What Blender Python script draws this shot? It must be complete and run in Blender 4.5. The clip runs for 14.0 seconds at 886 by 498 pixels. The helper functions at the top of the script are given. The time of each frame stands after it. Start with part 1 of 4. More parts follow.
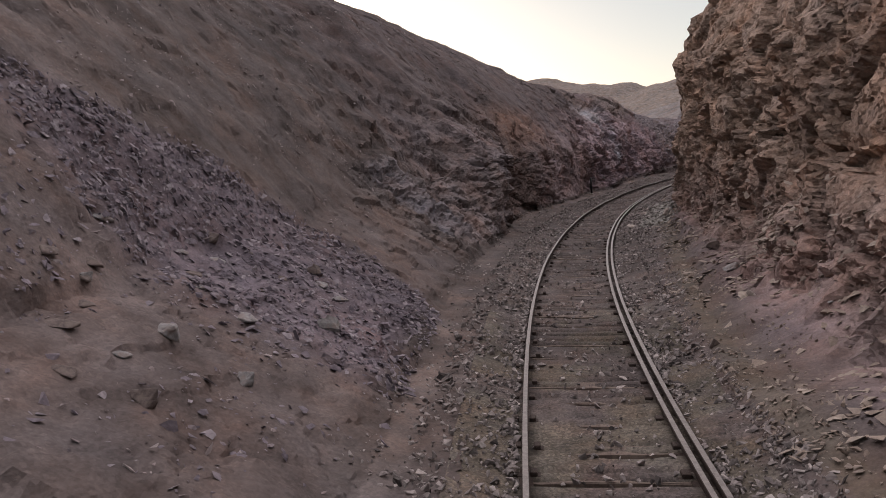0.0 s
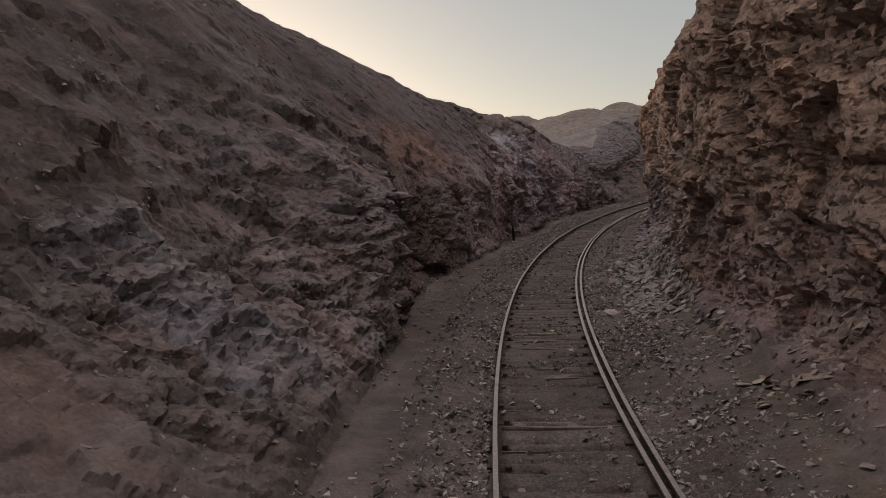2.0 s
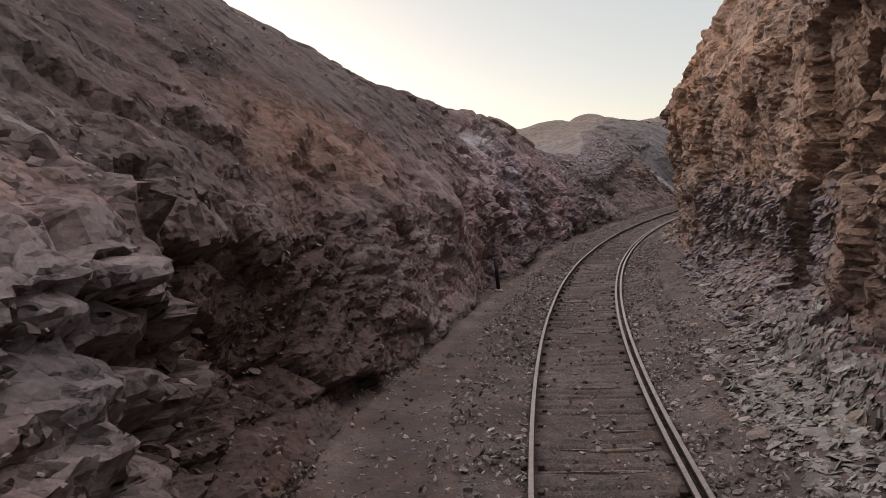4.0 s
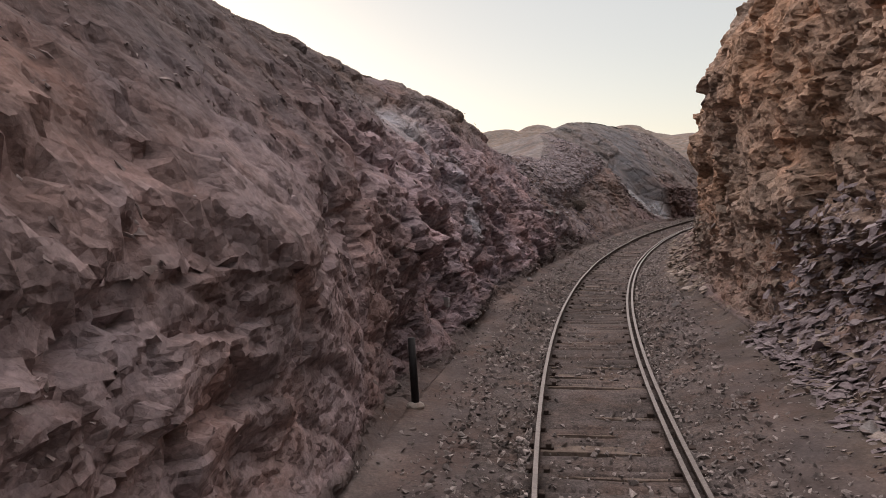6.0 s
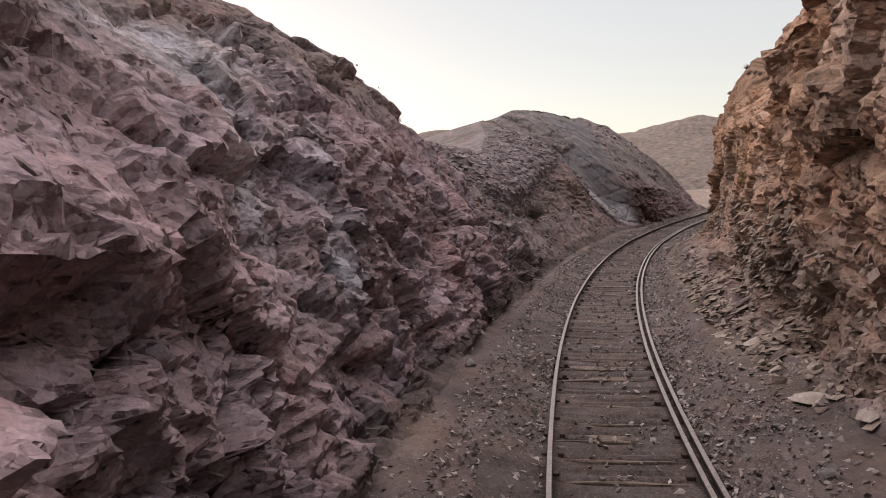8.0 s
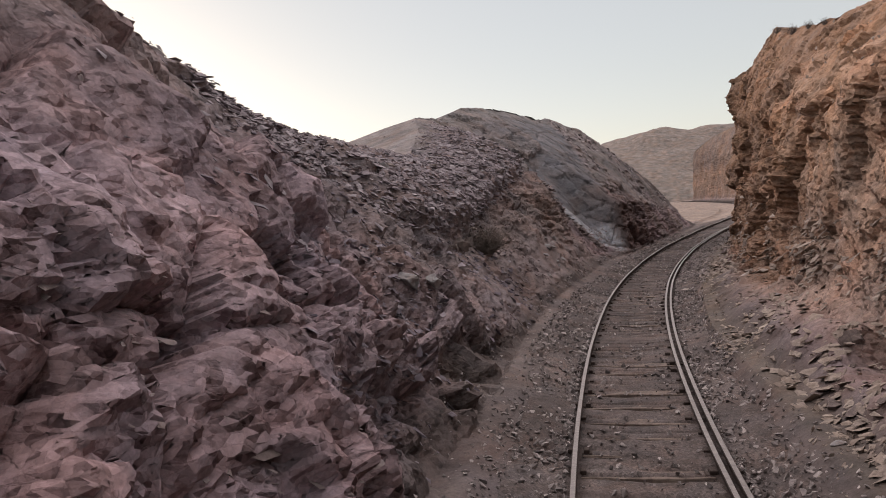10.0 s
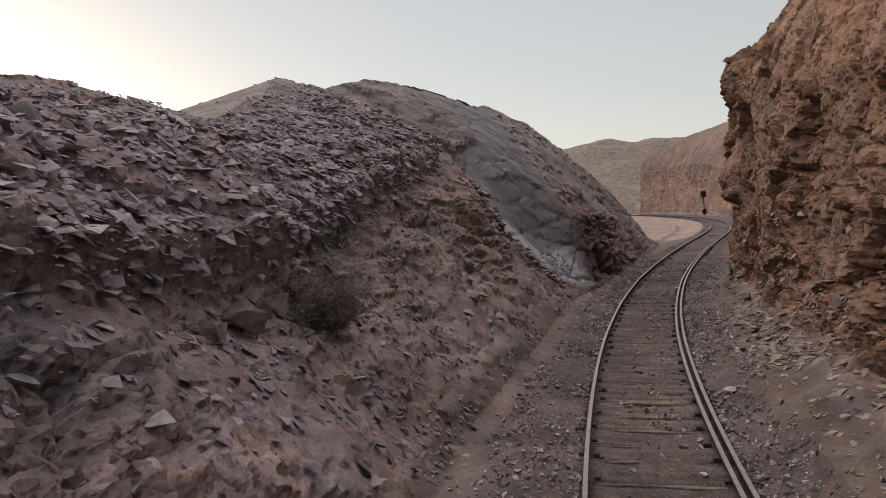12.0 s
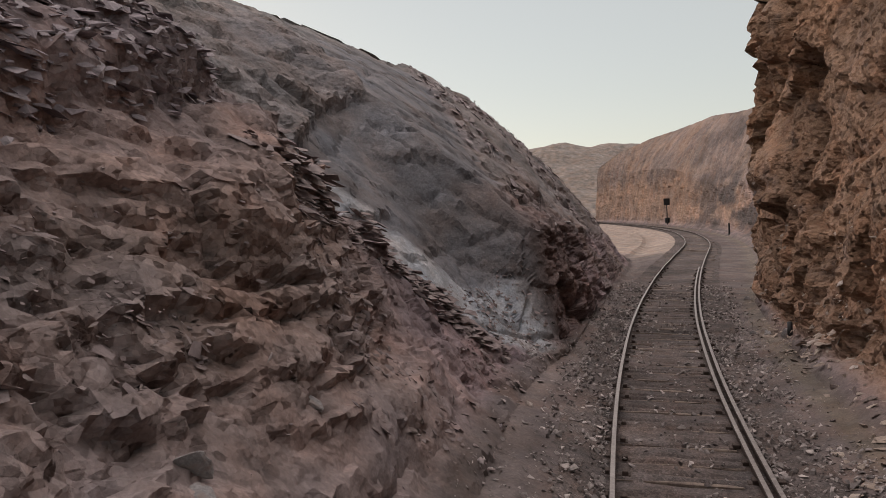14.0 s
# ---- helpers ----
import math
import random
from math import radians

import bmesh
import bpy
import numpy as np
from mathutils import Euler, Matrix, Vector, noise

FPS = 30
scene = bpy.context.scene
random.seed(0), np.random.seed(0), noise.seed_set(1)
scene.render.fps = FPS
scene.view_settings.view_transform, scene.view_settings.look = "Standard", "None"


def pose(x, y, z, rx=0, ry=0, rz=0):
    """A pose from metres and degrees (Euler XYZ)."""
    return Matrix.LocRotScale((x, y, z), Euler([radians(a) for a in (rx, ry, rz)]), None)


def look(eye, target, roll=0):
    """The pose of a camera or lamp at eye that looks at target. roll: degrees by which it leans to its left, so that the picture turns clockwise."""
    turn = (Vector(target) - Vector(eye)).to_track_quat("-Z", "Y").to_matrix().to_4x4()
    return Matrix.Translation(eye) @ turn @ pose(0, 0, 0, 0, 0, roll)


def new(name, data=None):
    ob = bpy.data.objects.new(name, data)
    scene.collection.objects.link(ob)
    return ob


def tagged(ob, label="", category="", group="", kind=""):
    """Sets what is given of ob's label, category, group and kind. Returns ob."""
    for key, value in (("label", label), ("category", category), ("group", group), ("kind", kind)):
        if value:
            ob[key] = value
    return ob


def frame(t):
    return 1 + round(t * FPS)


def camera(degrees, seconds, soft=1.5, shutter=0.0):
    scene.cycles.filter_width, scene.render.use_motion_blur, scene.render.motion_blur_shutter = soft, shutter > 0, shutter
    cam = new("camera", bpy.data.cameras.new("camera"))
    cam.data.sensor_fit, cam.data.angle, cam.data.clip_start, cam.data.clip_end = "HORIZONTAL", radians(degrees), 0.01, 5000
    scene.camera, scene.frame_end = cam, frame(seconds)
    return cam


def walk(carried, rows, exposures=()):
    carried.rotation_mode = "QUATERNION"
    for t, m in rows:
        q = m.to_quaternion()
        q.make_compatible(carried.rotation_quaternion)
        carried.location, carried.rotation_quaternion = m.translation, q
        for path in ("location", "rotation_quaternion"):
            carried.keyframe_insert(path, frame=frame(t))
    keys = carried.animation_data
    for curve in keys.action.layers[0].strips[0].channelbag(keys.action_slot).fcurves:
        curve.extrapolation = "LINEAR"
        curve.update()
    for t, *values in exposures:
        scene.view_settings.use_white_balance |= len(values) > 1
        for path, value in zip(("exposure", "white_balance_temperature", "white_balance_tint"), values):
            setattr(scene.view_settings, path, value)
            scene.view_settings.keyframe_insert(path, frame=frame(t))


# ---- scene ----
cam = camera(58.49, 14.0, soft=0.9, shutter=0.02)
# seconds, x, y, z of the eye, heading east of north, pitch, lean (degrees)
ROWS = [
    (0.0, 0.019, 2.512, 3.055, 1.61, -6.56, -4.76),
    (0.5, 0.312, 5.762, 3.058, 1.95, -6.63, -4.60),
    (1.0, 0.676, 8.929, 3.067, 2.21, -6.55, -3.38),
    (1.5, 1.129, 12.117, 3.095, 6.20, -6.48, -3.43),
    (2.0, 1.590, 15.213, 3.105, 9.35, -4.83, -4.92),
    (2.5, 2.162, 18.322, 3.147, 9.99, -4.84, -4.01),
    (3.0, 2.795, 21.360, 3.147, 10.03, -4.50, -4.09),
    (3.2, 3.076, 22.580, 3.151, 10.64, -4.17, -5.83),
    (5.3, 6.591, 34.758, 3.099, 14.22, -3.73, -4.00),
    (5.5, 6.963, 35.914, 3.086, 14.67, -3.68, -3.92),
    (6.0, 7.979, 38.787, 3.089, 15.82, -3.74, -3.60),
    (6.5, 9.039, 41.640, 3.091, 16.54, -3.85, -3.99),
    (7.0, 10.120, 44.360, 3.084, 17.50, -3.85, -4.50),
    (7.5, 11.308, 47.129, 3.091, 19.12, -4.01, -4.71),
    (8.0, 12.550, 49.852, 3.122, 20.16, -3.86, -4.25),
    (8.2, 13.089, 50.932, 3.126, 20.35, -3.74, -4.18),
    (10.3, 19.395, 62.280, 3.086, 23.01, -2.54, -5.83),
    (10.5, 20.040, 63.328, 3.101, 23.36, -2.53, -4.74),
    (11.0, 21.645, 65.893, 3.092, 24.68, -2.71, -4.92),
    (11.5, 23.218, 68.474, 3.104, 26.00, -2.41, -6.18),
    (12.0, 24.921, 71.069, 3.112, 26.94, -2.39, -4.56),
    (12.5, 26.646, 73.565, 3.120, 28.03, -2.54, -4.44),
    (13.0, 28.397, 76.121, 3.081, 29.65, -2.11, -5.82),
    (13.5, 30.293, 78.566, 3.083, 30.22, -2.35, -3.16),
    (14.0, 32.165, 80.910, 3.079, 30.39, -2.47, -3.04),
]
EXPOSURES = [(0.0, -0.36, 6250, 11), (1.0, -0.38, 6250, 11), (1.5, -0.92, 6500, 10.5), (2.0, -0.88, 6500, 10), (2.5, -0.28, 6420, 10.5), (3.2, -0.2, 6420, 10.5), (5.3, -0.25, 6640, 10.5), (6.0, -0.1, 6650, 11), (8.2, 0.04, 6560, 13), (10.3, -0.22, 6430, 11), (11.0, -0.42, 6430, 11), (12.0, -0.25, 6450, 10.5), (13.0, -0.24, 6500, 9), (13.5, -0.05, 6520, 8.5), (14.0, -0.17, 6560, 8)]


def aim(x, y, z, heading, pitch, lean):
    h, p = radians(heading), radians(pitch)
    way = Vector((math.sin(h) * math.cos(p), math.cos(h) * math.cos(p), math.sin(p)))
    eye = Vector((x, y, z))
    return look(eye, eye + 2 * way, lean)


walk(cam, [(row[0], aim(*row[1:])) for row in ROWS], EXPOSURES)

# ---- sky and light: dusk, the sun just over the hills ahead and to the left ----
SUN_HEADING, SUN_HEIGHT = -8.0, 6.0
world = bpy.data.worlds.new("dusk_sky")
scene.world = world
world.use_nodes = True
wn = world.node_tree
sky = wn.nodes.new("ShaderNodeTexSky")
sky.sky_type = "NISHITA"
sky.sun_disc = False
sky.sun_elevation = radians(SUN_HEIGHT)
sky.sun_rotation = radians(SUN_HEADING)
sky.altitude = 1500
sky.air_density, sky.dust_density, sky.ozone_density = 1.0, 2.5, 1.0
pale = wn.nodes.new("ShaderNodeHueSaturation")
pale.inputs["Saturation"].default_value = 0.75
wn.links.new(sky.outputs[0], pale.inputs["Color"])
back = wn.nodes["Background"]
warm = wn.nodes.new("ShaderNodeMix")
warm.data_type, warm.blend_type = "RGBA", "MULTIPLY"
warm.inputs[0].default_value = 1.0
warm.inputs[7].default_value = (1.05, 1.0, 0.98, 1)
wn.links.new(pale.outputs[0], warm.inputs[6])
haze = wn.nodes.new("ShaderNodeMix")
haze.data_type, haze.blend_type = "RGBA", "MIX"
haze.inputs[0].default_value = 0.6
haze.inputs[7].default_value = (3.85, 3.8, 3.72, 1)
wn.links.new(warm.outputs[2], haze.inputs[6])
wn.links.new(haze.outputs[2], back.inputs["Color"])
back.inputs["Strength"].default_value = 0.212
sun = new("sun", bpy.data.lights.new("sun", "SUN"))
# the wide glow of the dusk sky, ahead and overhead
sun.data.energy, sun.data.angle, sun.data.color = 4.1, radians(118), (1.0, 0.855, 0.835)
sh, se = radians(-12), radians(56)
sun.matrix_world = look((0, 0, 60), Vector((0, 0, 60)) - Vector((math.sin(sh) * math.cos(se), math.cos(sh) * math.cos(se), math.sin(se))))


# ---- materials ----
def material(name, rough=0.9, spec=0.2):
    m = bpy.data.materials.new(name)
    m.use_nodes = True
    b = m.node_tree.nodes["Principled BSDF"]
    b.inputs["Roughness"].default_value = rough
    b.inputs["Specular IOR Level"].default_value = spec
    return m, m.node_tree, b


def node(tree, kind, **values):
    n = tree.nodes.new(kind)
    for key, value in values.items():
        n.inputs[key.replace("_", " ")].default_value = value
    return n


def noise_at(tree, vec, scale, detail=6.0, rough=0.6):
    n = node(tree, "ShaderNodeTexNoise", Scale=scale, Detail=detail, Roughness=rough)
    tree.links.new(vec, n.inputs["Vector"])
    return n.outputs["Fac"]


def ramp(tree, fac, stops):
    n = tree.nodes.new("ShaderNodeValToRGB")
    tree.links.new(fac, n.inputs["Fac"])
    e = n.color_ramp.elements
    while len(e) < len(stops):
        e.new(0.5)
    for el, (p, c) in zip(e, stops):
        el.position = p
        el.color = (c, c, c, 1) if isinstance(c, (int, float)) else (*c, 1)
    return n.outputs["Color"]


def mixed(tree, kind, fac, a, b):
    n = tree.nodes.new("ShaderNodeMix")
    n.data_type, n.blend_type = "RGBA", kind
    for sock, value in ((n.inputs[0], fac), (n.inputs[6], a), (n.inputs[7], b)):
        if isinstance(value, (int, float)):
            sock.default_value = value
        elif isinstance(value, tuple):
            sock.default_value = (*value, 1)
        else:
            tree.links.new(value, sock)
    return n.outputs[2]


def bump(tree, height, strength, distance, under=None):
    n = node(tree, "ShaderNodeBump", Strength=strength, Distance=distance)
    tree.links.new(height, n.inputs["Height"])
    if under:
        tree.links.new(under, n.inputs["Normal"])
    return n.outputs["Normal"]


def facets(t, vec, scale):
    """Flat chips: in each cell the surface slants its own way."""
    v = node(t, "ShaderNodeTexVoronoi", Scale=scale)
    t.links.new(vec, v.inputs["Vector"])
    off = t.nodes.new("ShaderNodeVectorMath")
    off.operation = "SUBTRACT"
    t.links.new(vec, off.inputs[0])
    t.links.new(v.outputs["Position"], off.inputs[1])
    slant = t.nodes.new("ShaderNodeVectorMath")
    slant.operation = "SUBTRACT"
    t.links.new(v.outputs["Color"], slant.inputs[0])
    slant.inputs[1].default_value = (0.5, 0.5, 0.5)
    dot = t.nodes.new("ShaderNodeVectorMath")
    dot.operation = "DOT_PRODUCT"
    t.links.new(off.outputs[0], dot.inputs[0])
    t.links.new(slant.outputs[0], dot.inputs[1])
    return dot.outputs["Value"], v.outputs["Color"]


def rock_material(name, grain=1.0, chip=1.0):
    """Broken rock and dust; its mineral colour and any painted shade come from the mesh's tint, its hardness from the
    tint's fourth value.
    """
    m, t, b = material(name, 0.92, 0.12)
    pos = t.nodes.new("ShaderNodeTexCoord").outputs["Object"]
    tint = t.nodes.new("ShaderNodeVertexColor")
    tint.layer_name = "tint"
    hard = tint.outputs["Alpha"]
    warp = node(t, "ShaderNodeTexNoise", Scale=1.3 * grain, Detail=1.0)
    t.links.new(pos, warp.inputs["Vector"])
    wide = t.nodes.new("ShaderNodeVectorMath")
    wide.operation = "MULTIPLY_ADD"
    t.links.new(warp.outputs["Color"], wide.inputs[0])
    wide.inputs[1].default_value = (0.22, 0.22, 0.22)
    t.links.new(pos, wide.inputs[2])
    bed = node(t, "ShaderNodeMapping", Rotation=(0.22, 0.16, 0.3), Scale=(1.0, 1.0, 2.0))
    t.links.new(wide.outputs[0], bed.inputs["Vector"])
    h1, c1 = facets(t, bed.outputs[0], 3.6 * grain)
    h2, c2 = facets(t, bed.outputs[0], 9.5 * grain)
    h3, c3 = facets(t, pos, 24.0 * grain)
    # stains and bleached patches, then the single chips, then grain
    big = ramp(t, noise_at(t, pos, 0.5, 3), [(0.3, 0.72), (0.7, 1.25)])
    mid = ramp(t, noise_at(t, bed.outputs[0], 1.7 * grain, 5, 0.6), [(0.3, 0.72), (0.5, 0.98), (0.72, 1.28)])
    fine = ramp(t, noise_at(t, pos, 26 * grain, 4, 0.6), [(0.3, 0.84), (0.7, 1.17)])
    speck = ramp(t, c3, [(0.1, 0.62), (0.5, 0.97), (0.85, 1.4)] if chip <= 1 else [(0.15, 0.3), (0.5, 0.9), (0.85, 1.9)])
    c = mixed(t, "MULTIPLY", 1.0, tint.outputs[0], big)
    c = mixed(t, "MULTIPLY", 1.0, c, mid)
    c = mixed(t, "MULTIPLY", 1.0, c, fine)
    c = mixed(t, "MULTIPLY", hard, c, ramp(t, c1, [(0.1, 0.9), (0.9, 1.1)]))
    c = mixed(t, "MULTIPLY", hard if chip <= 1 else 0.9, c, ramp(t, c2, [(0.0, 0.84), (1.0, 1.16)]))
    c = mixed(t, "MULTIPLY", min(1.0, 0.4 * chip), c, speck)
    hue = noise_at(t, wide.outputs[0], 0.9 * grain, 5, 0.62)
    c = mixed(t, "MULTIPLY", 1.0, c, ramp(t, hue, [(0.32, (0.94, 1.0, 1.06)), (0.5, (1.0, 1.0, 1.0)), (0.68, (1.1, 0.98, 0.91))]))
    dust = ramp(t, noise_at(t, pos, 1.7, 5, 0.6), [(0.52, 0.0), (0.76, 0.45)])
    c = mixed(t, "MIX", dust, c, (0.155, 0.127, 0.122))
    t.links.new(c, b.inputs["Base Color"])

    def firmer(most, least):
        k = t.nodes.new("ShaderNodeMath")
        k.operation = "MULTIPLY_ADD"
        t.links.new(hard, k.inputs[0])
        k.inputs[1].default_value, k.inputs[2].default_value = (most - least) * chip, least * chip
        return k.outputs[0]

    crack = t.nodes.new("ShaderNodeTexVoronoi")
    crack.feature = "DISTANCE_TO_EDGE"
    crack.inputs["Scale"].default_value = 2.6 * grain
    t.links.new(bed.outputs[0], crack.inputs["Vector"])
    gap = ramp(t, crack.outputs["Distance"], [(0.0, 0.0), (0.03, 1.0)])
    n0 = bump(t, gap, 0.5, 0.05)
    n1 = bump(t, h1, 0.5, 1.3, n0)
    n2 = bump(t, h2, 0.5, 1.7, n1)
    n3 = bump(t, h3, 0.35, 1.2, n2)
    for normal, most, least in ((n0, 0.25, 0.0), (n1, 0.46, 0.0), (n2, 0.7, 0.04), (n3, 0.42, 0.3)):
        t.links.new(firmer(most, least), normal.node.inputs["Strength"])
    n4 = bump(t, noise_at(t, pos, 9 * grain, 6, 0.65), 0.4, 0.06, n3)
    t.links.new(n4, b.inputs["Normal"])
    return m


def stone_material(name, colours, scale=14.0):
    m, t, b = material(name, 0.88, 0.2)
    pos = t.nodes.new("ShaderNodeTexCoord").outputs["Object"]
    geo = t.nodes.new("ShaderNodeNewGeometry")
    n = t.nodes.new("ShaderNodeValToRGB")
    t.links.new(geo.outputs["Random Per Island"], n.inputs["Fac"])
    while len(n.color_ramp.elements) < len(colours):
        n.color_ramp.elements.new(0.5)
    for i, (el, col) in enumerate(zip(n.color_ramp.elements, colours)):
        el.position, el.color = i / (len(colours) - 1), (*col, 1)
    grain = ramp(t, noise_at(t, pos, scale, 6, 0.7), [(0.3, 0.65), (0.7, 1.35)])
    t.links.new(mixed(t, "MULTIPLY", 1.0, n.outputs[0], grain), b.inputs["Base Color"])
    t.links.new(bump(t, noise_at(t, pos, scale * 2, 5, 0.7), 0.6, 0.02), b.inputs["Normal"])
    return m


def plain_material(name, colour, rough=0.7, metal=0.0, scale=12.0, relief=0.4, wear=None):
    m, t, b = material(name, rough, 0.3)
    b.inputs["Metallic"].default_value = metal
    pos = t.nodes.new("ShaderNodeTexCoord").outputs["Object"]
    grain = ramp(t, noise_at(t, pos, scale, 7, 0.7), [(0.3, 0.6), (0.7, 1.4)])
    c = mixed(t, "MULTIPLY", 1.0, colour, grain)
    if wear:
        patch = ramp(t, noise_at(t, pos, scale * 0.3, 6, 0.7), [(0.48, 0.0), (0.62, 1.0)])
        c = mixed(t, "MIX", patch, c, wear)
    t.links.new(c, b.inputs["Base Color"])
    t.links.new(bump(t, noise_at(t, pos, scale * 3, 5, 0.7), relief, 0.01), b.inputs["Normal"])
    return m


ROCK = rock_material("layered_rock")
FARROCK = rock_material("far_hillside", 0.35)
SOIL = rock_material("dusty_ground", 1.6, 1.3)
SCREE = stone_material("purple_scree", [(0.095, 0.08, 0.095), (0.2, 0.17, 0.192), (0.14, 0.118, 0.135), (0.29, 0.255, 0.27), (0.11, 0.093, 0.11)])
PLATES = stone_material("split_rock", [(0.16, 0.125, 0.118), (0.22, 0.178, 0.172), (0.185, 0.148, 0.145), (0.25, 0.205, 0.195)])
ORANGEPLATES = stone_material("split_orange_rock", [(0.24, 0.165, 0.115), (0.34, 0.25, 0.185), (0.27, 0.19, 0.14), (0.38, 0.29, 0.22)])
DARKSHALE = stone_material("dark_slate", [(0.14, 0.116, 0.124), (0.245, 0.208, 0.218), (0.19, 0.158, 0.168), (0.32, 0.28, 0.288), (0.16, 0.132, 0.14)])
OLIVESLATE = stone_material("grey_green_slate", [(0.13, 0.12, 0.11), (0.25, 0.235, 0.213), (0.19, 0.177, 0.162), (0.34, 0.32, 0.295), (0.15, 0.138, 0.128)])
SHALE = stone_material("shale_chips", [(0.17, 0.14, 0.145), (0.28, 0.23, 0.225), (0.22, 0.18, 0.175), (0.37, 0.32, 0.31), (0.19, 0.155, 0.165)])
TANSTONE = stone_material("tan_rubble", [(0.16, 0.125, 0.105), (0.28, 0.225, 0.185), (0.21, 0.17, 0.145), (0.34, 0.285, 0.24)])
BALLAST = stone_material("ballast_stones", [(0.065, 0.056, 0.054), (0.27, 0.235, 0.225), (0.14, 0.12, 0.115), (0.42, 0.37, 0.35), (0.08, 0.07, 0.067)])
RUST = plain_material("rusted_rail_steel", (0.04, 0.027, 0.022), 0.85, 0.0, 25, 0.5)
POLISHED = plain_material("worn_rail_head", (0.17, 0.15, 0.14), 0.55, 0.4, 18, 0.1)
WOOD = plain_material("weathered_sleeper_wood", (0.13, 0.10, 0.085), 0.95, 0.0, 20, 0.8, (0.19, 0.15, 0.125))
BLACK = plain_material("black_paint", (0.012, 0.011, 0.012), 0.6, 0.0, 30, 0.2)
LIME = plain_material("whitewashed_stone", (0.36, 0.33, 0.3), 0.9, 0.0, 14, 0.6, (0.28, 0.23, 0.2))


# ---- helpers for meshes ----
def shape(name, verts, faces, mat, smooth=False):
    """A mesh from arrays: faces is an (n, 3) or (n, 4) array."""
    faces = np.asarray(faces, dtype=np.int32)
    me = bpy.data.meshes.new(name)
    k = faces.shape[1]
    me.vertices.add(len(verts))
    me.vertices.foreach_set("co", np.asarray(verts, dtype=np.float32).ravel())
    me.loops.add(faces.size)
    me.loops.foreach_set("vertex_index", faces.ravel())
    me.polygons.add(len(faces))
    me.polygons.foreach_set("loop_start", np.arange(len(faces), dtype=np.int32) * k)
    me.polygons.foreach_set("use_smooth", np.full(len(faces), smooth))
    me.update(calc_edges=True)
    me.materials.append(mat)
    return me


def tinted(me, colours, hardness=0.0):
    """Mineral colour and any painted shade, and in its fourth value how much bare rock shows."""
    a = me.color_attributes.new("tint", "FLOAT_COLOR", "POINT")
    a.data.foreach_set("color", np.column_stack([colours, hardness + np.zeros(len(colours))]).astype(np.float32).ravel())


def sheet(rows, cols):
    i = np.arange(rows * cols).reshape(rows, cols)
    return np.stack([i[:-1, :-1], i[1:, :-1], i[1:, 1:], i[:-1, 1:]], -1).reshape(-1, 4)


def part(name, bm, mat, parent, label="", smooth=False):
    me = bpy.data.meshes.new(name)
    bm.to_mesh(me)
    bm.free()
    me.polygons.foreach_set("use_smooth", np.full(len(me.polygons), smooth))
    me.materials.append(mat)
    ob = new(name, me)
    ob.parent = parent
    if label:
        ob["label"] = label
    return ob


# ---- noise on arrays ----
def hashed(i, j, k, seed):
    h = (i * 374761393 + j * 668265263 + k * 2147483647 + seed * 1274126177) & 0xFFFFFFFF
    h = ((h ^ (h >> 13)) * 1274126177) & 0xFFFFFFFF
    h = ((h ^ (h >> 16)) * 2246822519) & 0xFFFFFFFF
    return ((h ^ (h >> 15)) & 0xFFFFFF) / 16777215.0


def smooth_noise(p, seed=0):
    q = np.floor(p).astype(np.int64)
    f = p - q
    f = f * f * (3 - 2 * f)
    out = 0
    for a in (0, 1):
        for b in (0, 1):
            for c in (0, 1):
                w = (f[:, 0] if a else 1 - f[:, 0]) * (f[:, 1] if b else 1 - f[:, 1]) * (f[:, 2] if c else 1 - f[:, 2])
                out = out + w * hashed(q[:, 0] + a, q[:, 1] + b, q[:, 2] + c, seed)
    return out - 0.5


def fractal(p, octaves=4, seed=0):
    out, amp = 0, 1.0
    for o in range(octaves):
        out = out + amp * smooth_noise(p * 2.03 ** o + 17.3 * o, seed + o)
        amp *= 0.5
    return out


def blocks(p, seed=0, tilt=0.8):
    """Broken rock: each cell is a facet with an offset and a slant of its own. Gives the height and the nearness to a crack."""
    q = np.floor(p).astype(np.int64)
    best = np.full(len(p), 9.0)
    second = np.full(len(p), 9.0)
    height = np.zeros(len(p))
    for a in (-1, 0, 1):
        for b in (-1, 0, 1):
            for c in (-1, 0, 1):
                i, j, k = q[:, 0] + a, q[:, 1] + b, q[:, 2] + c
                r = [hashed(i, j, k, seed + n) for n in range(3)]
                d = np.stack([p[:, 0] - i - r[0], p[:, 1] - j - r[1], p[:, 2] - k - r[2]], -1)
                dist = (d * d).sum(1)
                near = dist < best
                second = np.where(near, best, np.minimum(second, dist))
                slant = (d[:, 0] * (r[1] - 0.5) + d[:, 1] * (r[2] - 0.5) + d[:, 2] * (r[0] - 0.5)) * tilt * 2
                height = np.where(near, hashed(i, j, k, seed + 7) - 0.5 + slant, height)
                best = np.where(near, dist, best)
    return height, np.sqrt(second) - np.sqrt(best)


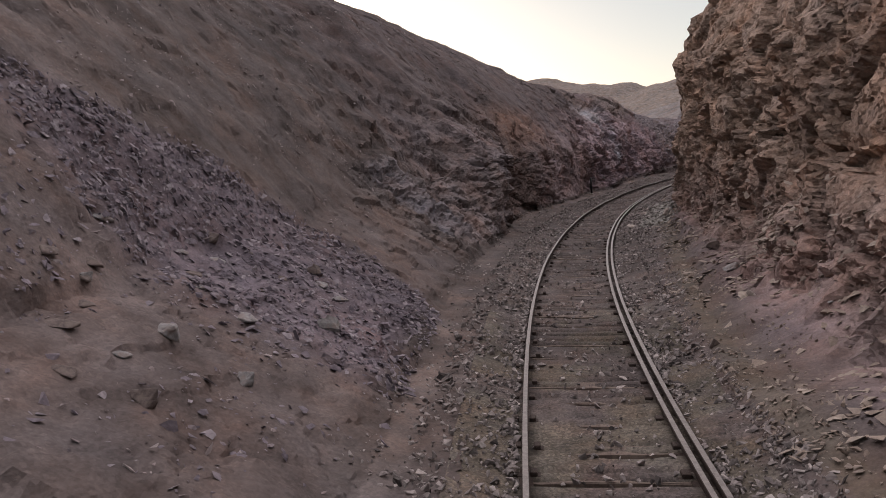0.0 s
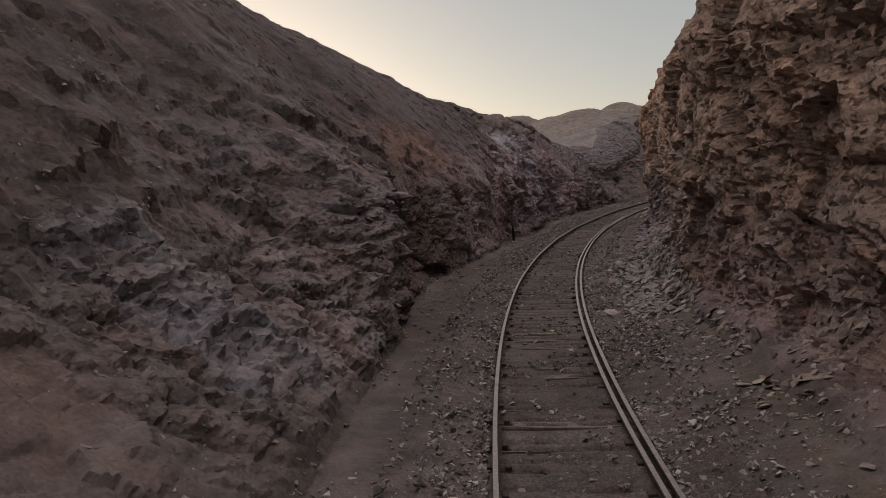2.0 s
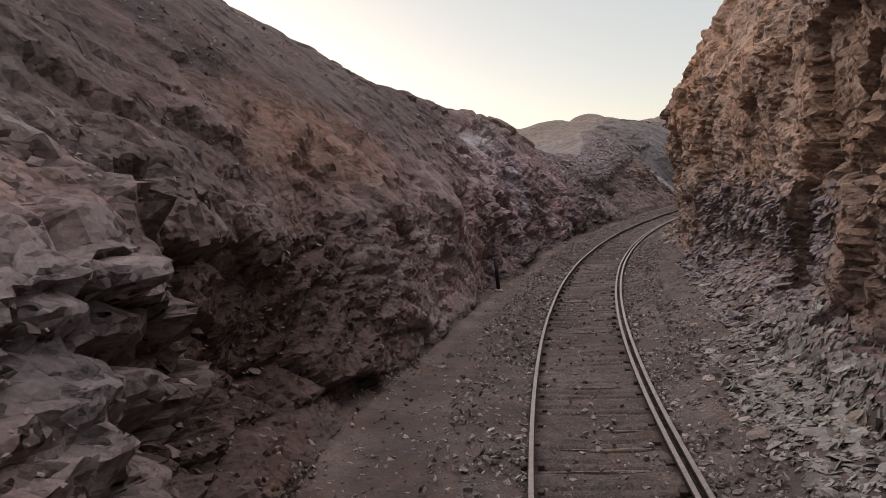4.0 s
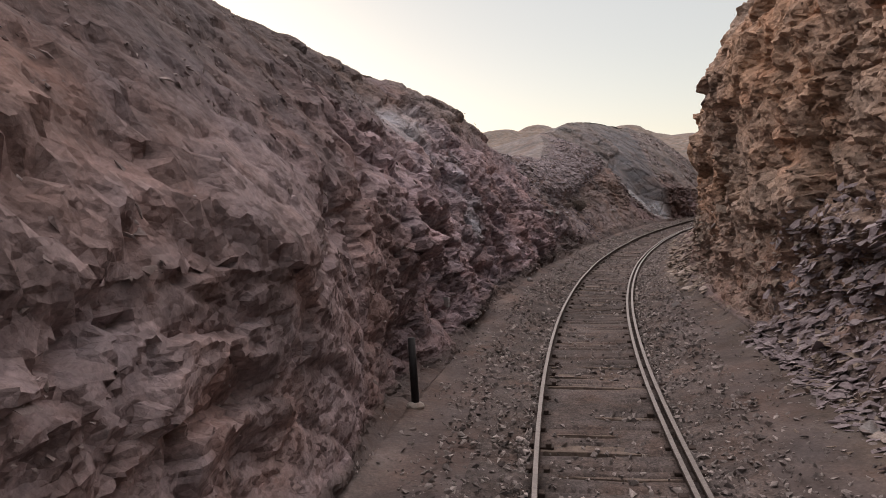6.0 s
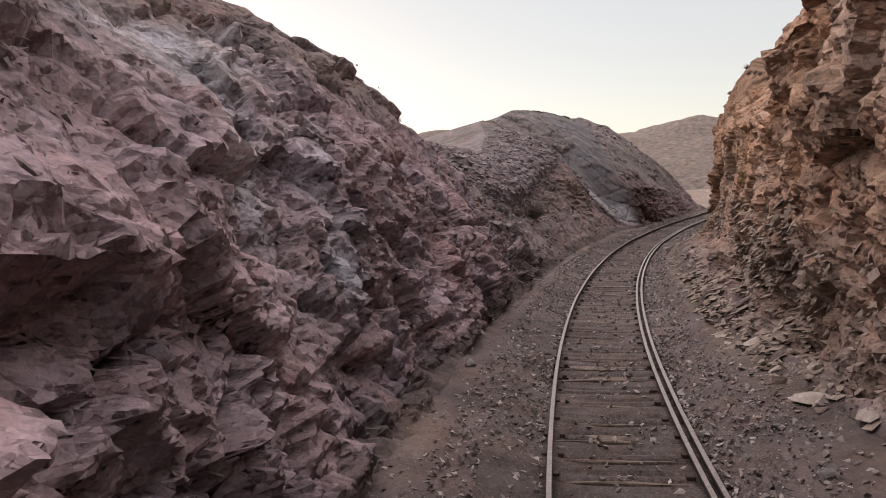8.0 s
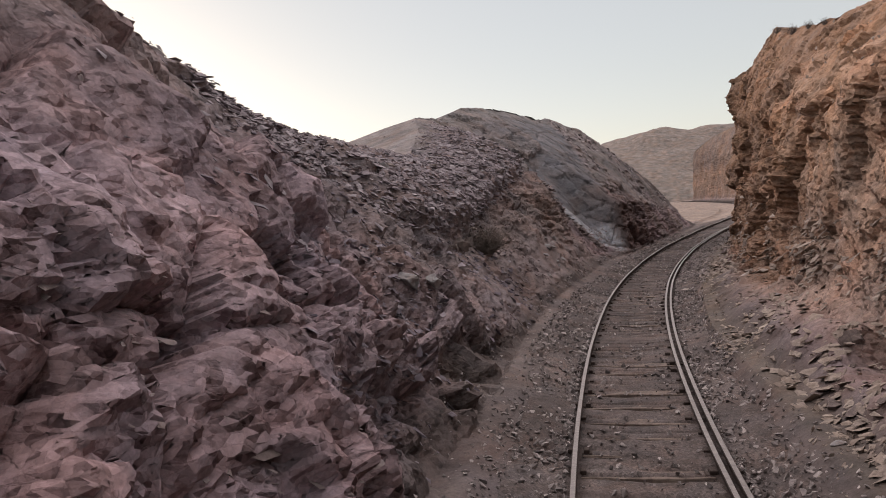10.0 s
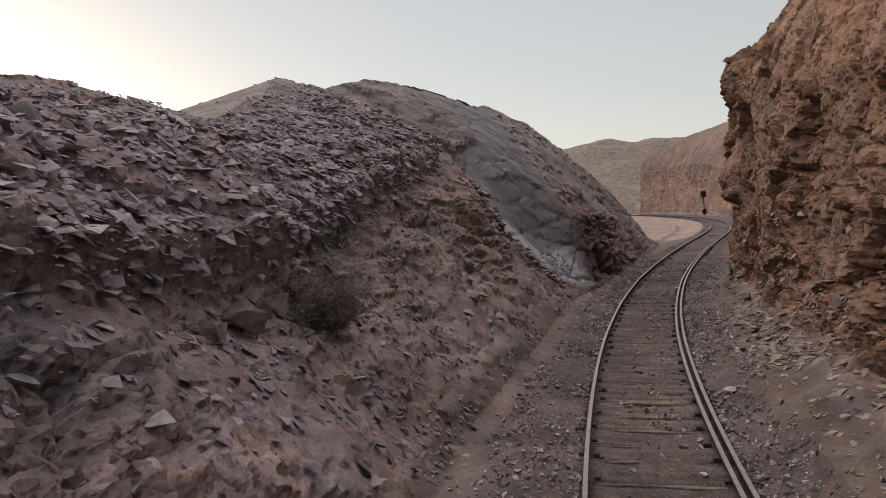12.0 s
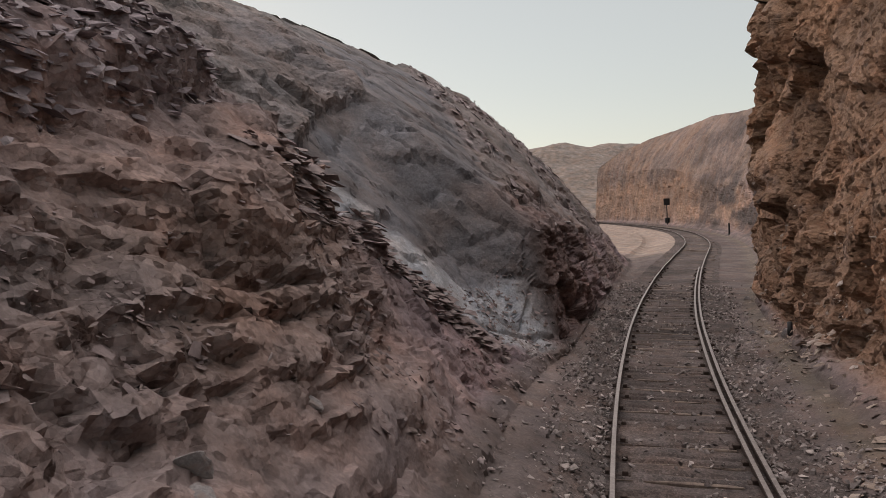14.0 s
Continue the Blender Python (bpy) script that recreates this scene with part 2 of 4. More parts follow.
# ---- the line of the track ----
STATION = (-20, 10, 25, 40, 55, 70, 85, 100, 115, 130, 142, 154, 166, 178, 195, 225, 275)
HEADING = (1.23, 7.51, 13.86, 20.50, 26.63, 32.77, 38.31, 44.37, 48.46, 50.16, 50.90, 46.35, 43.91, 40.04, 35.79, 33.06, 24.0)
STEP = 0.25
S_ALL = np.arange(-30, 270, STEP)
_h = np.radians(np.interp(S_ALL, STATION, HEADING))
H_ALL = np.convolve(np.pad(_h, 20, mode="edge"), np.ones(41) / 41, "valid")
X_ALL = np.concatenate([[0], np.cumsum(np.sin(H_ALL[:-1]) * STEP)])
Y_ALL = np.concatenate([[0], np.cumsum(np.cos(H_ALL[:-1]) * STEP)])
_i = int(np.searchsorted(S_ALL, 0))
X_ALL, Y_ALL = X_ALL - X_ALL[_i] + 0.609, Y_ALL - Y_ALL[_i]
CANT = 0.046  # the outer rail lies higher
HALF = 0.8725  # half the distance between the two running rails


def on_line(s, d, z=0.0):
    """World places at s metres along the track and d metres to its right."""
    x, y, h = np.interp(s, S_ALL, X_ALL), np.interp(s, S_ALL, Y_ALL), np.interp(s, S_ALL, H_ALL)
    return np.stack(np.broadcast_arrays(x + d * np.cos(h), y - d * np.sin(h), z + 0 * x), -1)


def heading_at(s):
    return float(np.interp(s, S_ALL, H_ALL))


def keyed(s, *pairs):
    return np.interp(s, pairs[0::2], pairs[1::2])


# ---- the cutting: sections along the track, side by side ----
def profile_left(s):
    """Knots of a section: toe, foot of the face, its top, the crest; each with its height."""
    toe = keyed(s, 0, 2.4, 12, 2.35, 20, 2.7, 27, 2.7, 29.5, 2.7, 31, 3.0, 33, 3.25, 38, 3.3, 41.5, 2.95, 46, 2.85, 50, 2.75, 53, 2.6, 56.5, 2.55, 57.5, 2.75, 60, 2.6, 62, 2.5, 66, 2.4, 70, 2.3, 76, 2.15, 82, 2.4, 86, 2.5, 88, 2.35, 92.5, 2.1, 96, 2.15, 100, 2.3, 102.8, 2.15, 104, 1.95, 112, 1.9, 122, 2.2, 132, 2.8, 140, 4.0)
    ztoe = keyed(s, 0, 0.12, 20, 0.22, 27, 0.22, 33, 0.28, 38, 0.28, 46, 0.15, 52, 0.15, 57, 0.08, 60, 0.28, 66, 0.35, 76, 0.28, 84, 0.1, 90, 0.25, 96, 0.32, 103, 0.15, 112, 0.1, 140, -0.3)
    base = toe + keyed(s, 0, 0.4, 20, 0.4, 26, 0.35, 28, 0.2, 33, 0.1, 38, 0.05, 56, 0.05, 60, 0.3, 66, 0.2, 74, 0.3, 76, 0.4, 80, 0.3, 86, 0.4, 96, 0.4, 101, 0.5, 103.2, 0.15, 106, 0.05, 130, 0.3)
    zbase = ztoe + keyed(s, 0, 0.3, 20, 0.3, 26, 0.35, 33, 0.25, 38, 0.25, 56, 0.3, 60, 0.55, 66, 0.35, 74, 0.8, 76, 1.15, 79, 0.5, 84, 0.3, 90, 0.55, 96, 0.4, 102, 0.4, 106, 0.15, 130, 0.15)
    face = keyed(s, 0, 5.2, 18, 5.3, 24, 5.3, 27, 4.8, 28.5, 4.4, 30.2, 3.6, 32.6, 3.45, 33.8, 3.95, 38, 3.85, 41.5, 3.25, 46, 2.9, 50, 3.3, 54.4, 3.15, 56.2, 3.05, 58, 3.7, 60.3, 4.3, 62, 3.95, 64, 3.6, 68, 3.4, 73, 3.6, 76, 4.1, 82, 4.4, 88, 4.4, 92, 4.4, 94.3, 3.7, 96.6, 4.0, 98.0, 4.2, 100, 4.0, 103.2, 3.4, 104.5, 2.45, 112, 2.7, 122, 3.3, 132, 4.2, 140, 6.0)
    zface = keyed(s, 0, 2.0, 18, 2.0, 24, 2.5, 27, 2.3, 28.5, 2.55, 30.2, 3.0, 32.6, 3.1, 38, 2.8, 41.5, 2.9, 46, 2.7, 50, 3.2, 54.4, 3.2, 56.2, 3.0, 60.3, 3.7, 62, 4.2, 64, 3.9, 68, 3.4, 73, 2.8, 76, 2.7, 82, 2.5, 88, 3.2, 92, 3.7, 94.3, 3.5, 96.6, 3.7, 98.0, 2.6, 100, 2.2, 103.2, 1.7, 104.3, 2.7, 112, 2.6, 122, 1.9, 132, 1.4, 140, -0.2)
    crest = keyed(s, 0, 13, 20, 13, 30, 11.5, 40, 10.5, 49, 9.4, 56, 8, 65, 7, 70, 6.5, 75, 7.3, 80, 8, 84, 7.4, 88, 6.9, 92, 7.8, 96, 9.5, 98, 9.8, 104, 10.3, 108, 10.1, 112, 9.3, 122, 8, 132, 7.5, 140, 9)
    zcrest = keyed(s, 0, 10.0, 20, 10.6, 30, 10.8, 40, 10.1, 49, 9.1, 56, 7.7, 65, 7.15, 70, 6.9, 75, 6.3, 80, 5.75, 84, 5.25, 88, 5.1, 90, 5.6, 92, 6.15, 94, 6.7, 96, 7.3, 98, 7.55, 100, 7.7, 104, 8.5, 108, 9.0, 112, 8.8, 120, 8.0, 130, 5.4, 137, 1.6, 143, -0.2)
    return toe, ztoe, base, zbase, face, zface, crest, zcrest


def profile_right(s):
    toe = keyed(s, 0, 2.3, 12, 2.0, 16, 2.2, 20, 2.5, 24, 2.7, 29, 2.85, 33, 2.65, 36, 2.8, 42, 2.95, 52, 3.2, 55, 2.95, 57, 2.85, 60, 2.65, 63, 2.4, 66, 2.2, 74, 2.15, 81, 1.9, 88, 2.1, 92, 2.35, 100, 2.35, 106, 2.4, 114, 2.5, 124, 3.4, 150, 3.5, 200, 3.2, 270, 3.0)
    ztoe = keyed(s, 0, 0.12, 30, 0.18, 60, 0.18, 66, 0.22, 88, 0.24, 99, 0.02, 106, 0.0, 114, -0.1, 124, -0.3, 270, -0.3)
    base = np.maximum(keyed(s, 0, 3.7, 22, 3.65, 30, 3.25, 33, 3.2, 36, 3.35, 42, 3.9, 50, 4.05, 53, 3.75, 55, 3.15, 58, 2.95, 62, 2.9, 68, 3.1, 80, 3.3, 90, 3.4, 95, 3.3, 101, 3.0, 106, 2.85, 114, 2.7, 118, 3.4, 124, 4.9, 160, 4.6, 200, 3.6, 270, 3.3), toe + 0.1)
    zbase = keyed(s, 0, 0.8, 22, 0.8, 28, 0.75, 33, 0.8, 36, 0.85, 42, 1.2, 50, 1.4, 53, 1.1, 55.5, 0.4, 58, 0.3, 62, 0.55, 68, 1.0, 80, 1.2, 90, 0.75, 98, 0.5, 102, 0.6, 108, 0.3, 116, 0.3, 130, 0.6, 160, 0.4)
    face = keyed(s, 0, 5.2, 18, 5.0, 22, 4.75, 25, 4.3, 28, 3.65, 30, 3.3, 33, 3.35, 36, 3.6, 44, 4.5, 52, 4.0, 54.7, 3.4, 58, 3.0, 61, 3.05, 66, 3.1, 70, 3.7, 80, 4.0, 90, 3.85, 98, 3.8, 102, 3.95, 105, 3.75, 111, 3.25, 114, 2.75, 117, 3.3, 122, 6.0, 150, 6.0, 185, 5.0, 205, 4.2, 232, 4.2, 258, 3.8, 270, 3.8)
    zface = keyed(s, 0, 5.0, 28, 5.5, 52, 5.8, 64, 6.2, 68, 4.3, 80, 4.5, 90, 5.2, 98, 5.8, 106, 7.2, 111, 8.7, 113.5, 8.8, 117, 7.6, 122, 4.0, 150, 4.5, 185, 5.0, 205, 8.0, 232, 9.0, 258, 8.5, 270, 8.0)
    crest = keyed(s, 0, 8, 20, 8, 40, 7, 60, 6.0, 66, 5.2, 72, 6.0, 85, 6.0, 95, 5.2, 106, 5.5, 116, 6.0, 122, 12, 160, 11, 184, 9, 216, 9, 232, 7.5, 248, 5.5, 258, 4.6, 270, 4.6)
    zcrest = keyed(s, 0, 10, 58, 10, 64, 8.6, 67, 6.6, 70, 5.6, 76, 6.1, 85, 7.0, 95, 8.2, 104, 10.0, 116, 10.0, 122, 10.0, 150, 12.5, 168, 13.0, 184, 13.2, 200, 14.5, 216, 14.7, 232, 14.6, 248, 13.5, 258, 11.8, 270, 10.0)
    return toe, ztoe, base, zbase, face, zface, crest, zcrest


def bed_height(s, d):
    """The fill between the rails, and the shoulders that rise from it to the foot of either slope."""
    a = np.abs(d)
    inner = -0.135 - CANT * d
    west = keyed(s, 0, 1.0, 46, 1.0, 50, 0.35, 57, 0.45, 60, 1.15, 70, 1.1, 96, 1.0, 102, 0.7, 125, 0.2)
    east = keyed(s, 0, 0.9, 50, 1.0, 66, 1.2, 92, 0.9, 99, 0.5, 112, 0.2, 125, -0.2)
    rise = np.where(d < 0, west * np.interp(a, [0, 0.93, 1.1, 1.35, 1.7, 2.3], [0, 0.02, 0.05, 0.14, 0.22, 0.24]), east * np.interp(a, [0, 0.93, 1.1, 1.3, 1.7, 2.3], [0, 0.03, 0.05, 0.1, 0.22, 0.32]))
    return inner + rise


S_FINE = np.concatenate([np.arange(-20, 5, 0.4), np.arange(5, 110, 0.074), np.arange(110, 150, 0.22), np.arange(150, 262, 0.5)])
SPANS = {-1: (6, 5, 9, 52, 78, 5, 4), 1: (8, 6, 12, 70, 52, 5, 4)}  # sheet rows between the knots of a section


def cutting(side):
    """One side of the cutting as a sheet: places, base normals, s, row and rock share at each knot."""
    s = S_FINE
    toe, ztoe, base, zbase, face, zface, crest, zcrest = (profile_left if side < 0 else profile_right)(s)
    knots_d = [1.5 + 0 * s, toe - 0.3, toe, base, face, crest, crest + 7, crest + 26]
    knots_z = [bed_height(s, side * (1.5 + 0 * s)) - 0.02, ztoe - 0.06, ztoe, zbase, zface, zcrest, np.maximum(zcrest * 0.8, -0.4), -1.6 + 0 * s]
    d, z, row = [], [], []
    for k, n in enumerate(SPANS[side]):
        for f in np.arange(n) / n:
            bow = 0.0
            if k == 4:  # the slope above the face rounds over towards its crest
                bow = 0.10 * math.sin(math.pi * f)
            d.append(knots_d[k] * (1 - f) + knots_d[k + 1] * f)
            z.append(knots_z[k] * (1 - f) + knots_z[k + 1] * f + bow * (knots_z[k + 1] - knots_z[k]))
            row.append(k + f)
    d.append(knots_d[-1]), z.append(knots_z[-1]), row.append(float(len(SPANS[side])))
    d, z = np.array(d), np.array(z)
    place = on_line(s[None, :] + 0 * d, side * d, z)
    return place, np.array(row)[:, None] + 0 * d, s[None, :] + 0 * d, d, z


def normals(place, side):
    a = np.gradient(place, axis=1)
    b = np.gradient(place, axis=0)
    n = np.cross(b, a) * side
    n /= np.maximum(np.linalg.norm(n, axis=-1, keepdims=True), 1e-9)
    return n


def smooth_slab(s, z):
    """Where the smooth grey slab lies bare, behind the wedge of brown debris."""
    edge = s - np.interp(z, [3.4, 5.8, 8.5], [97.2, 104.0, 107.0])
    return np.clip(edge / 0.25, 0, 1) * np.clip((105 + 1.75 * np.maximum(z - 2.9, 0) - s) / 0.6, 0, 1) * np.clip((z - np.interp(s, [97, 98, 100, 101, 102.5], [3.9, 3.5, 2.6, 1.8, 0.3])) / 0.2, 0, 1)


def scree_band(s, z, soft=0.8):
    """The tongue of purple slate chips that has slid down the dusty slope."""
    top = np.interp(z, [0.2, 0.5, 1.2, 2.1, 3.0, 3.6, 4.5, 6.0], [16.2, 17.1, 17.7, 17.4, 16.3, 15.2, 12.9, 9.5])
    return np.clip((s - 11.6) / soft + 0.5, 0, 1) * np.clip((top - s) / soft + 0.5, 0, 1)


def between(x, a, b, soft):
    return np.clip((x - a) / soft + 0.5, 0, 1) * np.clip((b - x) / soft + 0.5, 0, 1)


def rockiness(side, s, row, z):
    if side < 0:
        on_face = between(row, keyed(s, 24, 2.6, 29, 2.1, 79, 2.1, 83, 2.6), 4.15, 0.5)
        share = keyed(s, 0, 0.06, 22, 0.08, 26, 0.7, 29, 1.0, 40, 1.0, 43, 0.6, 49, 0.6, 53, 0.9, 56, 1.0, 78, 1.0, 81, 0.7, 84, 0.5, 89, 0.65, 92, 0.85, 96, 0.9, 98.5, 0.5, 103.3, 0.3, 104.3, 0.8, 112, 0.7, 125, 0.3, 140, 0.05)
        above = keyed(s, 0, 0.05, 25, 0.1, 40, 0.16, 50, 0.25, 57, 0.6, 66, 0.9, 72, 0.6, 80, 0.35, 92, 0.35, 96.5, 0.4, 98, 0.6, 106, 0.6, 108, 0.3, 130, 0.25)
    else:
        on_face = between(row, 2.6, 4.15, 0.5)
        share = keyed(s, 0, 1.0, 116, 1.0, 122, 0.5, 262, 0.6)
        above = keyed(s, 0, 0.8, 66, 0.9, 74, 0.45, 100, 0.6, 116, 0.7, 122, 0.25, 262, 0.3)
    if side < 0:  # dust lies over the lower half of the debris slope
        share = share * np.maximum(np.clip((z - 1.1) / 0.9, 0.2, 1), 1 - between(s, 82.5, 98, 1.5))
    slope = between(row, 3.9, 5.6, 0.5) * (1 - on_face)
    return on_face * share + slope * above


BROWN, PURPLE, GREY, ORANGE, TAN, DARKRED, DUST, PALE = (
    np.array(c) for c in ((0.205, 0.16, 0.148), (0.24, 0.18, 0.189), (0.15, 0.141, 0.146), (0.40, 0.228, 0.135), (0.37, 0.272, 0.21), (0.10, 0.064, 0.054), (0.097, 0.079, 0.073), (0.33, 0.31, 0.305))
)


def geology(side, s, row, z, p):
    wob = 3.0 * fractal(p / 6.0, 3, 40)
    s0, z0 = s, z
    s, z = s + wob, z + 0.5 * wob
    col = np.tile(BROWN, (len(s), 1))

    def lay(c, w):
        col[:] = col * (1 - w[:, None]) + c * w[:, None]

    lay(PURPLE, np.clip(0.5 + 2.2 * fractal(p / 4.0, 3, 50), 0, 1) * (0.8 if side > 0 else keyed(s, 20, 0.25, 27, 0.8)))
    if side < 0:
        lay(PALE, between(s, 25, 33, 2) * between(row, 2.6, 4.2, 0.5) * 0.15)
        lay(PALE, between(s, 22.3, 25.4, 1.0) * between(z, 0.6, 3.2, 0.8) * 0.3)
        lay(np.array((0.098, 0.077, 0.075)), between(s, 22, 62, 5) * between(row, 4.1, 6, 0.4) * 0.9)
        lay(np.array((0.26, 0.148, 0.105)), between(s0, 38.5, 44.5, 2) * between(z0, 3.2, 5.0, 1.2) * 0.65)
        lay(np.array((0.225, 0.184, 0.18)), between(s, 22, 34, 3) * between(row, 2.2, 4.3, 0.5) * 0.6)
        lay(np.array((0.175, 0.142, 0.14)), between(s, 74, 98, 3) * between(row, 3.5, 7.5, 0.5) * 0.7)
        # dark red rock of the recess, with the overhang's shade put into the colour
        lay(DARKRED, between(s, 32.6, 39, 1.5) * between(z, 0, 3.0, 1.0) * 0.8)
        lay(np.array((0.37, 0.315, 0.325)), between(s, 57.5, 64.5, 2) * between(z, 1.2, 6.0, 1.2) * 0.75)
        lay(np.array((0.265, 0.198, 0.214)), between(s, 60, 76, 3) * between(z, -1, 5.0, 1.5) * 0.75)
        lay(np.array((0.36, 0.35, 0.36)), between(s0, 59.6, 62.6, 0.8) * between(z0, 4.5, 5.7, 0.4) * 0.7)
        lay(np.array((0.3, 0.285, 0.3)), between(s0, 59.6, 61.8, 0.5) * between(z0, 1.7, 3.6, 0.5) * 0.7)
        lay(np.array((0.33, 0.222, 0.188)), between(s, 63, 69, 2) * between(z, 2.2, 4.6, 1.2) * 0.55)
        lay(ORANGE, between(s, 91.5, 97, 2) * between(z, 1.8, 3.8, 1.0) * 0.26)
        lay(np.array((0.165, 0.15, 0.148)), between(s0, 97.2, 108, 0.6) * between(z0, 3.6, 9, 0.6) * 0.85)
        lay(GREY, smooth_slab(s0, z0) * (row < 5.4))
        lay(np.array((0.33, 0.335, 0.35)), between(s0, 98.6, 103.8, 0.5) * between(z0 - np.interp(s0, [97, 98, 100, 101, 102.5], [3.9, 3.5, 2.6, 1.8, 0.3]), -0.1, 1.4, 0.3) * 0.9)
        lay(np.array((0.185, 0.165, 0.155)), (between(s0, 88, 130, 4) * between(row, 4.85, 8, 0.2) + between(s0, 106, 130, 4) * between(row, 4.0, 8, 0.3) * (1 - smooth_slab(s0, z0))).clip(0, 1) * 0.8)
        lay(DARKRED, between(s0, 104.2, 111, 0.6) * between(row, 2.3, 4.1, 0.3) * 0.6)
    else:
        lay(TAN, between(row, 2.8, 6, 0.8) * keyed(s, 0, 0.85, 30, 0.85, 82, 0.9, 94, 0.6, 116, 0.6, 125, 0.3, 190, 0.3, 262, 0.4))
        lay(ORANGE, between(row, 3.4, 5.5, 0.8) * np.clip(0.35 + 2.0 * fractal(p / 3.0, 3, 60), 0, 1) * keyed(s, 0, 0.15, 30, 0.4, 55, 0.5, 60, 0.75, 85, 1.1, 116, 1.2, 125, 0.3, 175, 0.3, 200, 0.6, 262, 0.6))
        lay(np.array((0.31, 0.2, 0.128)), between(row, 2.6, 5.5, 0.8) * keyed(s, 60, 0.0, 85, 0.45, 116, 0.6, 122, 0.1))
        lay(PURPLE, between(z, 0, 2.2, 1.4) * keyed(s, 0, 0.5, 40, 0.25, 60, 0.15, 262, 0.1))
        lay(np.array((0.205, 0.122, 0.078)), between(row, 2.6, 5.5, 0.6) * keyed(s, 78, 0.1, 86, 0.75, 118, 0.85, 124, 0.0))
    if side < 0:
        lay(np.array((0.24, 0.175, 0.17)), between(s, 40, 56, 2.5) * between(z, -1, 3.0, 1) * between(row, 2.1, 5, 0.3) * 0.65)
        lay(np.array((0.31, 0.25, 0.255)), between(s, 40, 47.5, 2) * between(row, 2.0, 4.0, 0.4) * 0.6)
        lay(np.array((0.108, 0.088, 0.081)), between(s, -30, 26, 4) * between(row, 1.5, 6, 0.6) * 0.75)
        lay(np.array((0.15, 0.122, 0.138)), scree_band(s0, z0, 1.2) * (row > 1.8) * 0.9)
        lay(np.array((0.315, 0.24, 0.26)), between(s, 52, 70, 3) * between(row, 2.3, 4.3, 0.3) * 0.8)
        lay(np.array((0.4, 0.38, 0.4)), between(s0, 59.6, 62.6, 0.6) * between(z0, 1.7, 5.8, 0.5) * np.clip(0.5 + 3 * fractal(p / 1.2, 2, 77), 0, 0.8))
        lay(np.array((0.27, 0.22, 0.23)), between(s, 70, 82, 3) * between(row, 2.6, 3.5, 0.4) * 0.5)
        lay(np.array((0.30, 0.243, 0.238)), between(s, 25, 34, 2) * between(row, 2.6, 3.5, 0.4) * 0.4)
        outcrop = between(s0, 23.4, 24.95, 0.3) * between(z0, 0.8, 3.0, 0.4)
        lay(np.array((0.25, 0.222, 0.235)), outcrop * 0.7)
        lay(np.array((0.30, 0.265, 0.27)), between(s0, 24.55, 24.95, 0.2) * between(z0, 0.9, 3.0, 0.3) * 0.6)
        lay(np.array((0.215, 0.174, 0.158)), between(s0, 83, 97, 3) * between(row, 2.0, 4.0, 0.5) * 0.65)
    far = np.clip((s0 - 118) / 8, 0, 1) * keyed(s0, 0, 1.0, 180, 1.0, 198, 0.35)
    if side > 0:
        lay(np.array((0.13, 0.1, 0.085)), np.clip((s0 - 122) / 6, 0, 1) * between(z0 - keyed(s0, 150, 2.5, 200, 6.0, 262, 6.5), 0, 30, 2.5) * 0.6)
        lay(np.array((0.3, 0.19, 0.125)), np.clip((s0 - 150) / 20, 0, 1) * between(z0, 0.5, keyed(s0, 150, 2.5, 200, 6.0, 262, 6.5), 1.5) * 0.6)
    lay(DUST * 0.9, far * np.clip(0.6 + 2.6 * fractal(p / np.array([6.0, 6.0, 1.8]), 4, 90), 0, 1) * (row > 2.4))
    lay(DUST, between(row, -1, 2.75 if side < 0 else 2.4, 0.5) * 0.9)
    if side < 0:
        lay(np.array((0.17, 0.136, 0.124)), between(row, 0.95, 2.0, 0.3) * np.clip(0.45 + 1.5 * fractal(p / 1.3, 3, 66), 0, 0.7))
    if side > 0:
        lay(np.array((0.125, 0.104, 0.08)), between(row, 0.9, 2.0, 0.4) * keyed(s, 0, 0.7, 48, 0.6, 56, 0.2, 80, 0.5, 100, 0.6))
    if side < 0:
        lay(np.array((0.25, 0.198, 0.165)), np.clip((s0 - 138) / 6, 0, 1))
    return col * keyed(s0, 12, 1.0, 18, 0.84, 40, 0.84, 47, 1.0)[:, None]  # shade of the deep cutting near its mouth, put into the colour


# hollows (and, below zero, bulges) of the faces: s, height, half length, half height, depth
HOLLOWS_LEFT = ((36.0, 1.4, 2.2, 1.1, 0.95), (45.6, 1.1, 1.2, 0.7, 0.5), (33.9, 1.6, 0.7, 1.4, 0.45), (30.5, 1.8, 1.8, 1.3, -0.3), (49.3, 2.95, 0.9, 0.3, 0.75), (43.0, 2.6, 1.5, 0.4, 0.35), (54.5, 1.2, 2.0, 0.8, 0.5), (54.6, 2.7, 1.2, 0.35, 0.7), (51.5, 0.8, 1.2, 0.7, 0.4), (58.0, 3.3, 2.5, 0.5, -0.2), (84.0, 2.3, 3.0, 0.35, 0.4), (89.0, 3.1, 2.0, 0.3, 0.3), (75.6, 1.0, 1.6, 0.45, 0.5), (71.9, 1.1, 1.3, 0.4, 0.5), (71.2, 2.1, 1.4, 0.5, -0.3), (76.0, 2.2, 1.0, 0.5, -0.25), (94.3, 2.6, 1.0, 0.5, 0.3), (96.5, 1.7, 1.2, 0.4, 0.3))
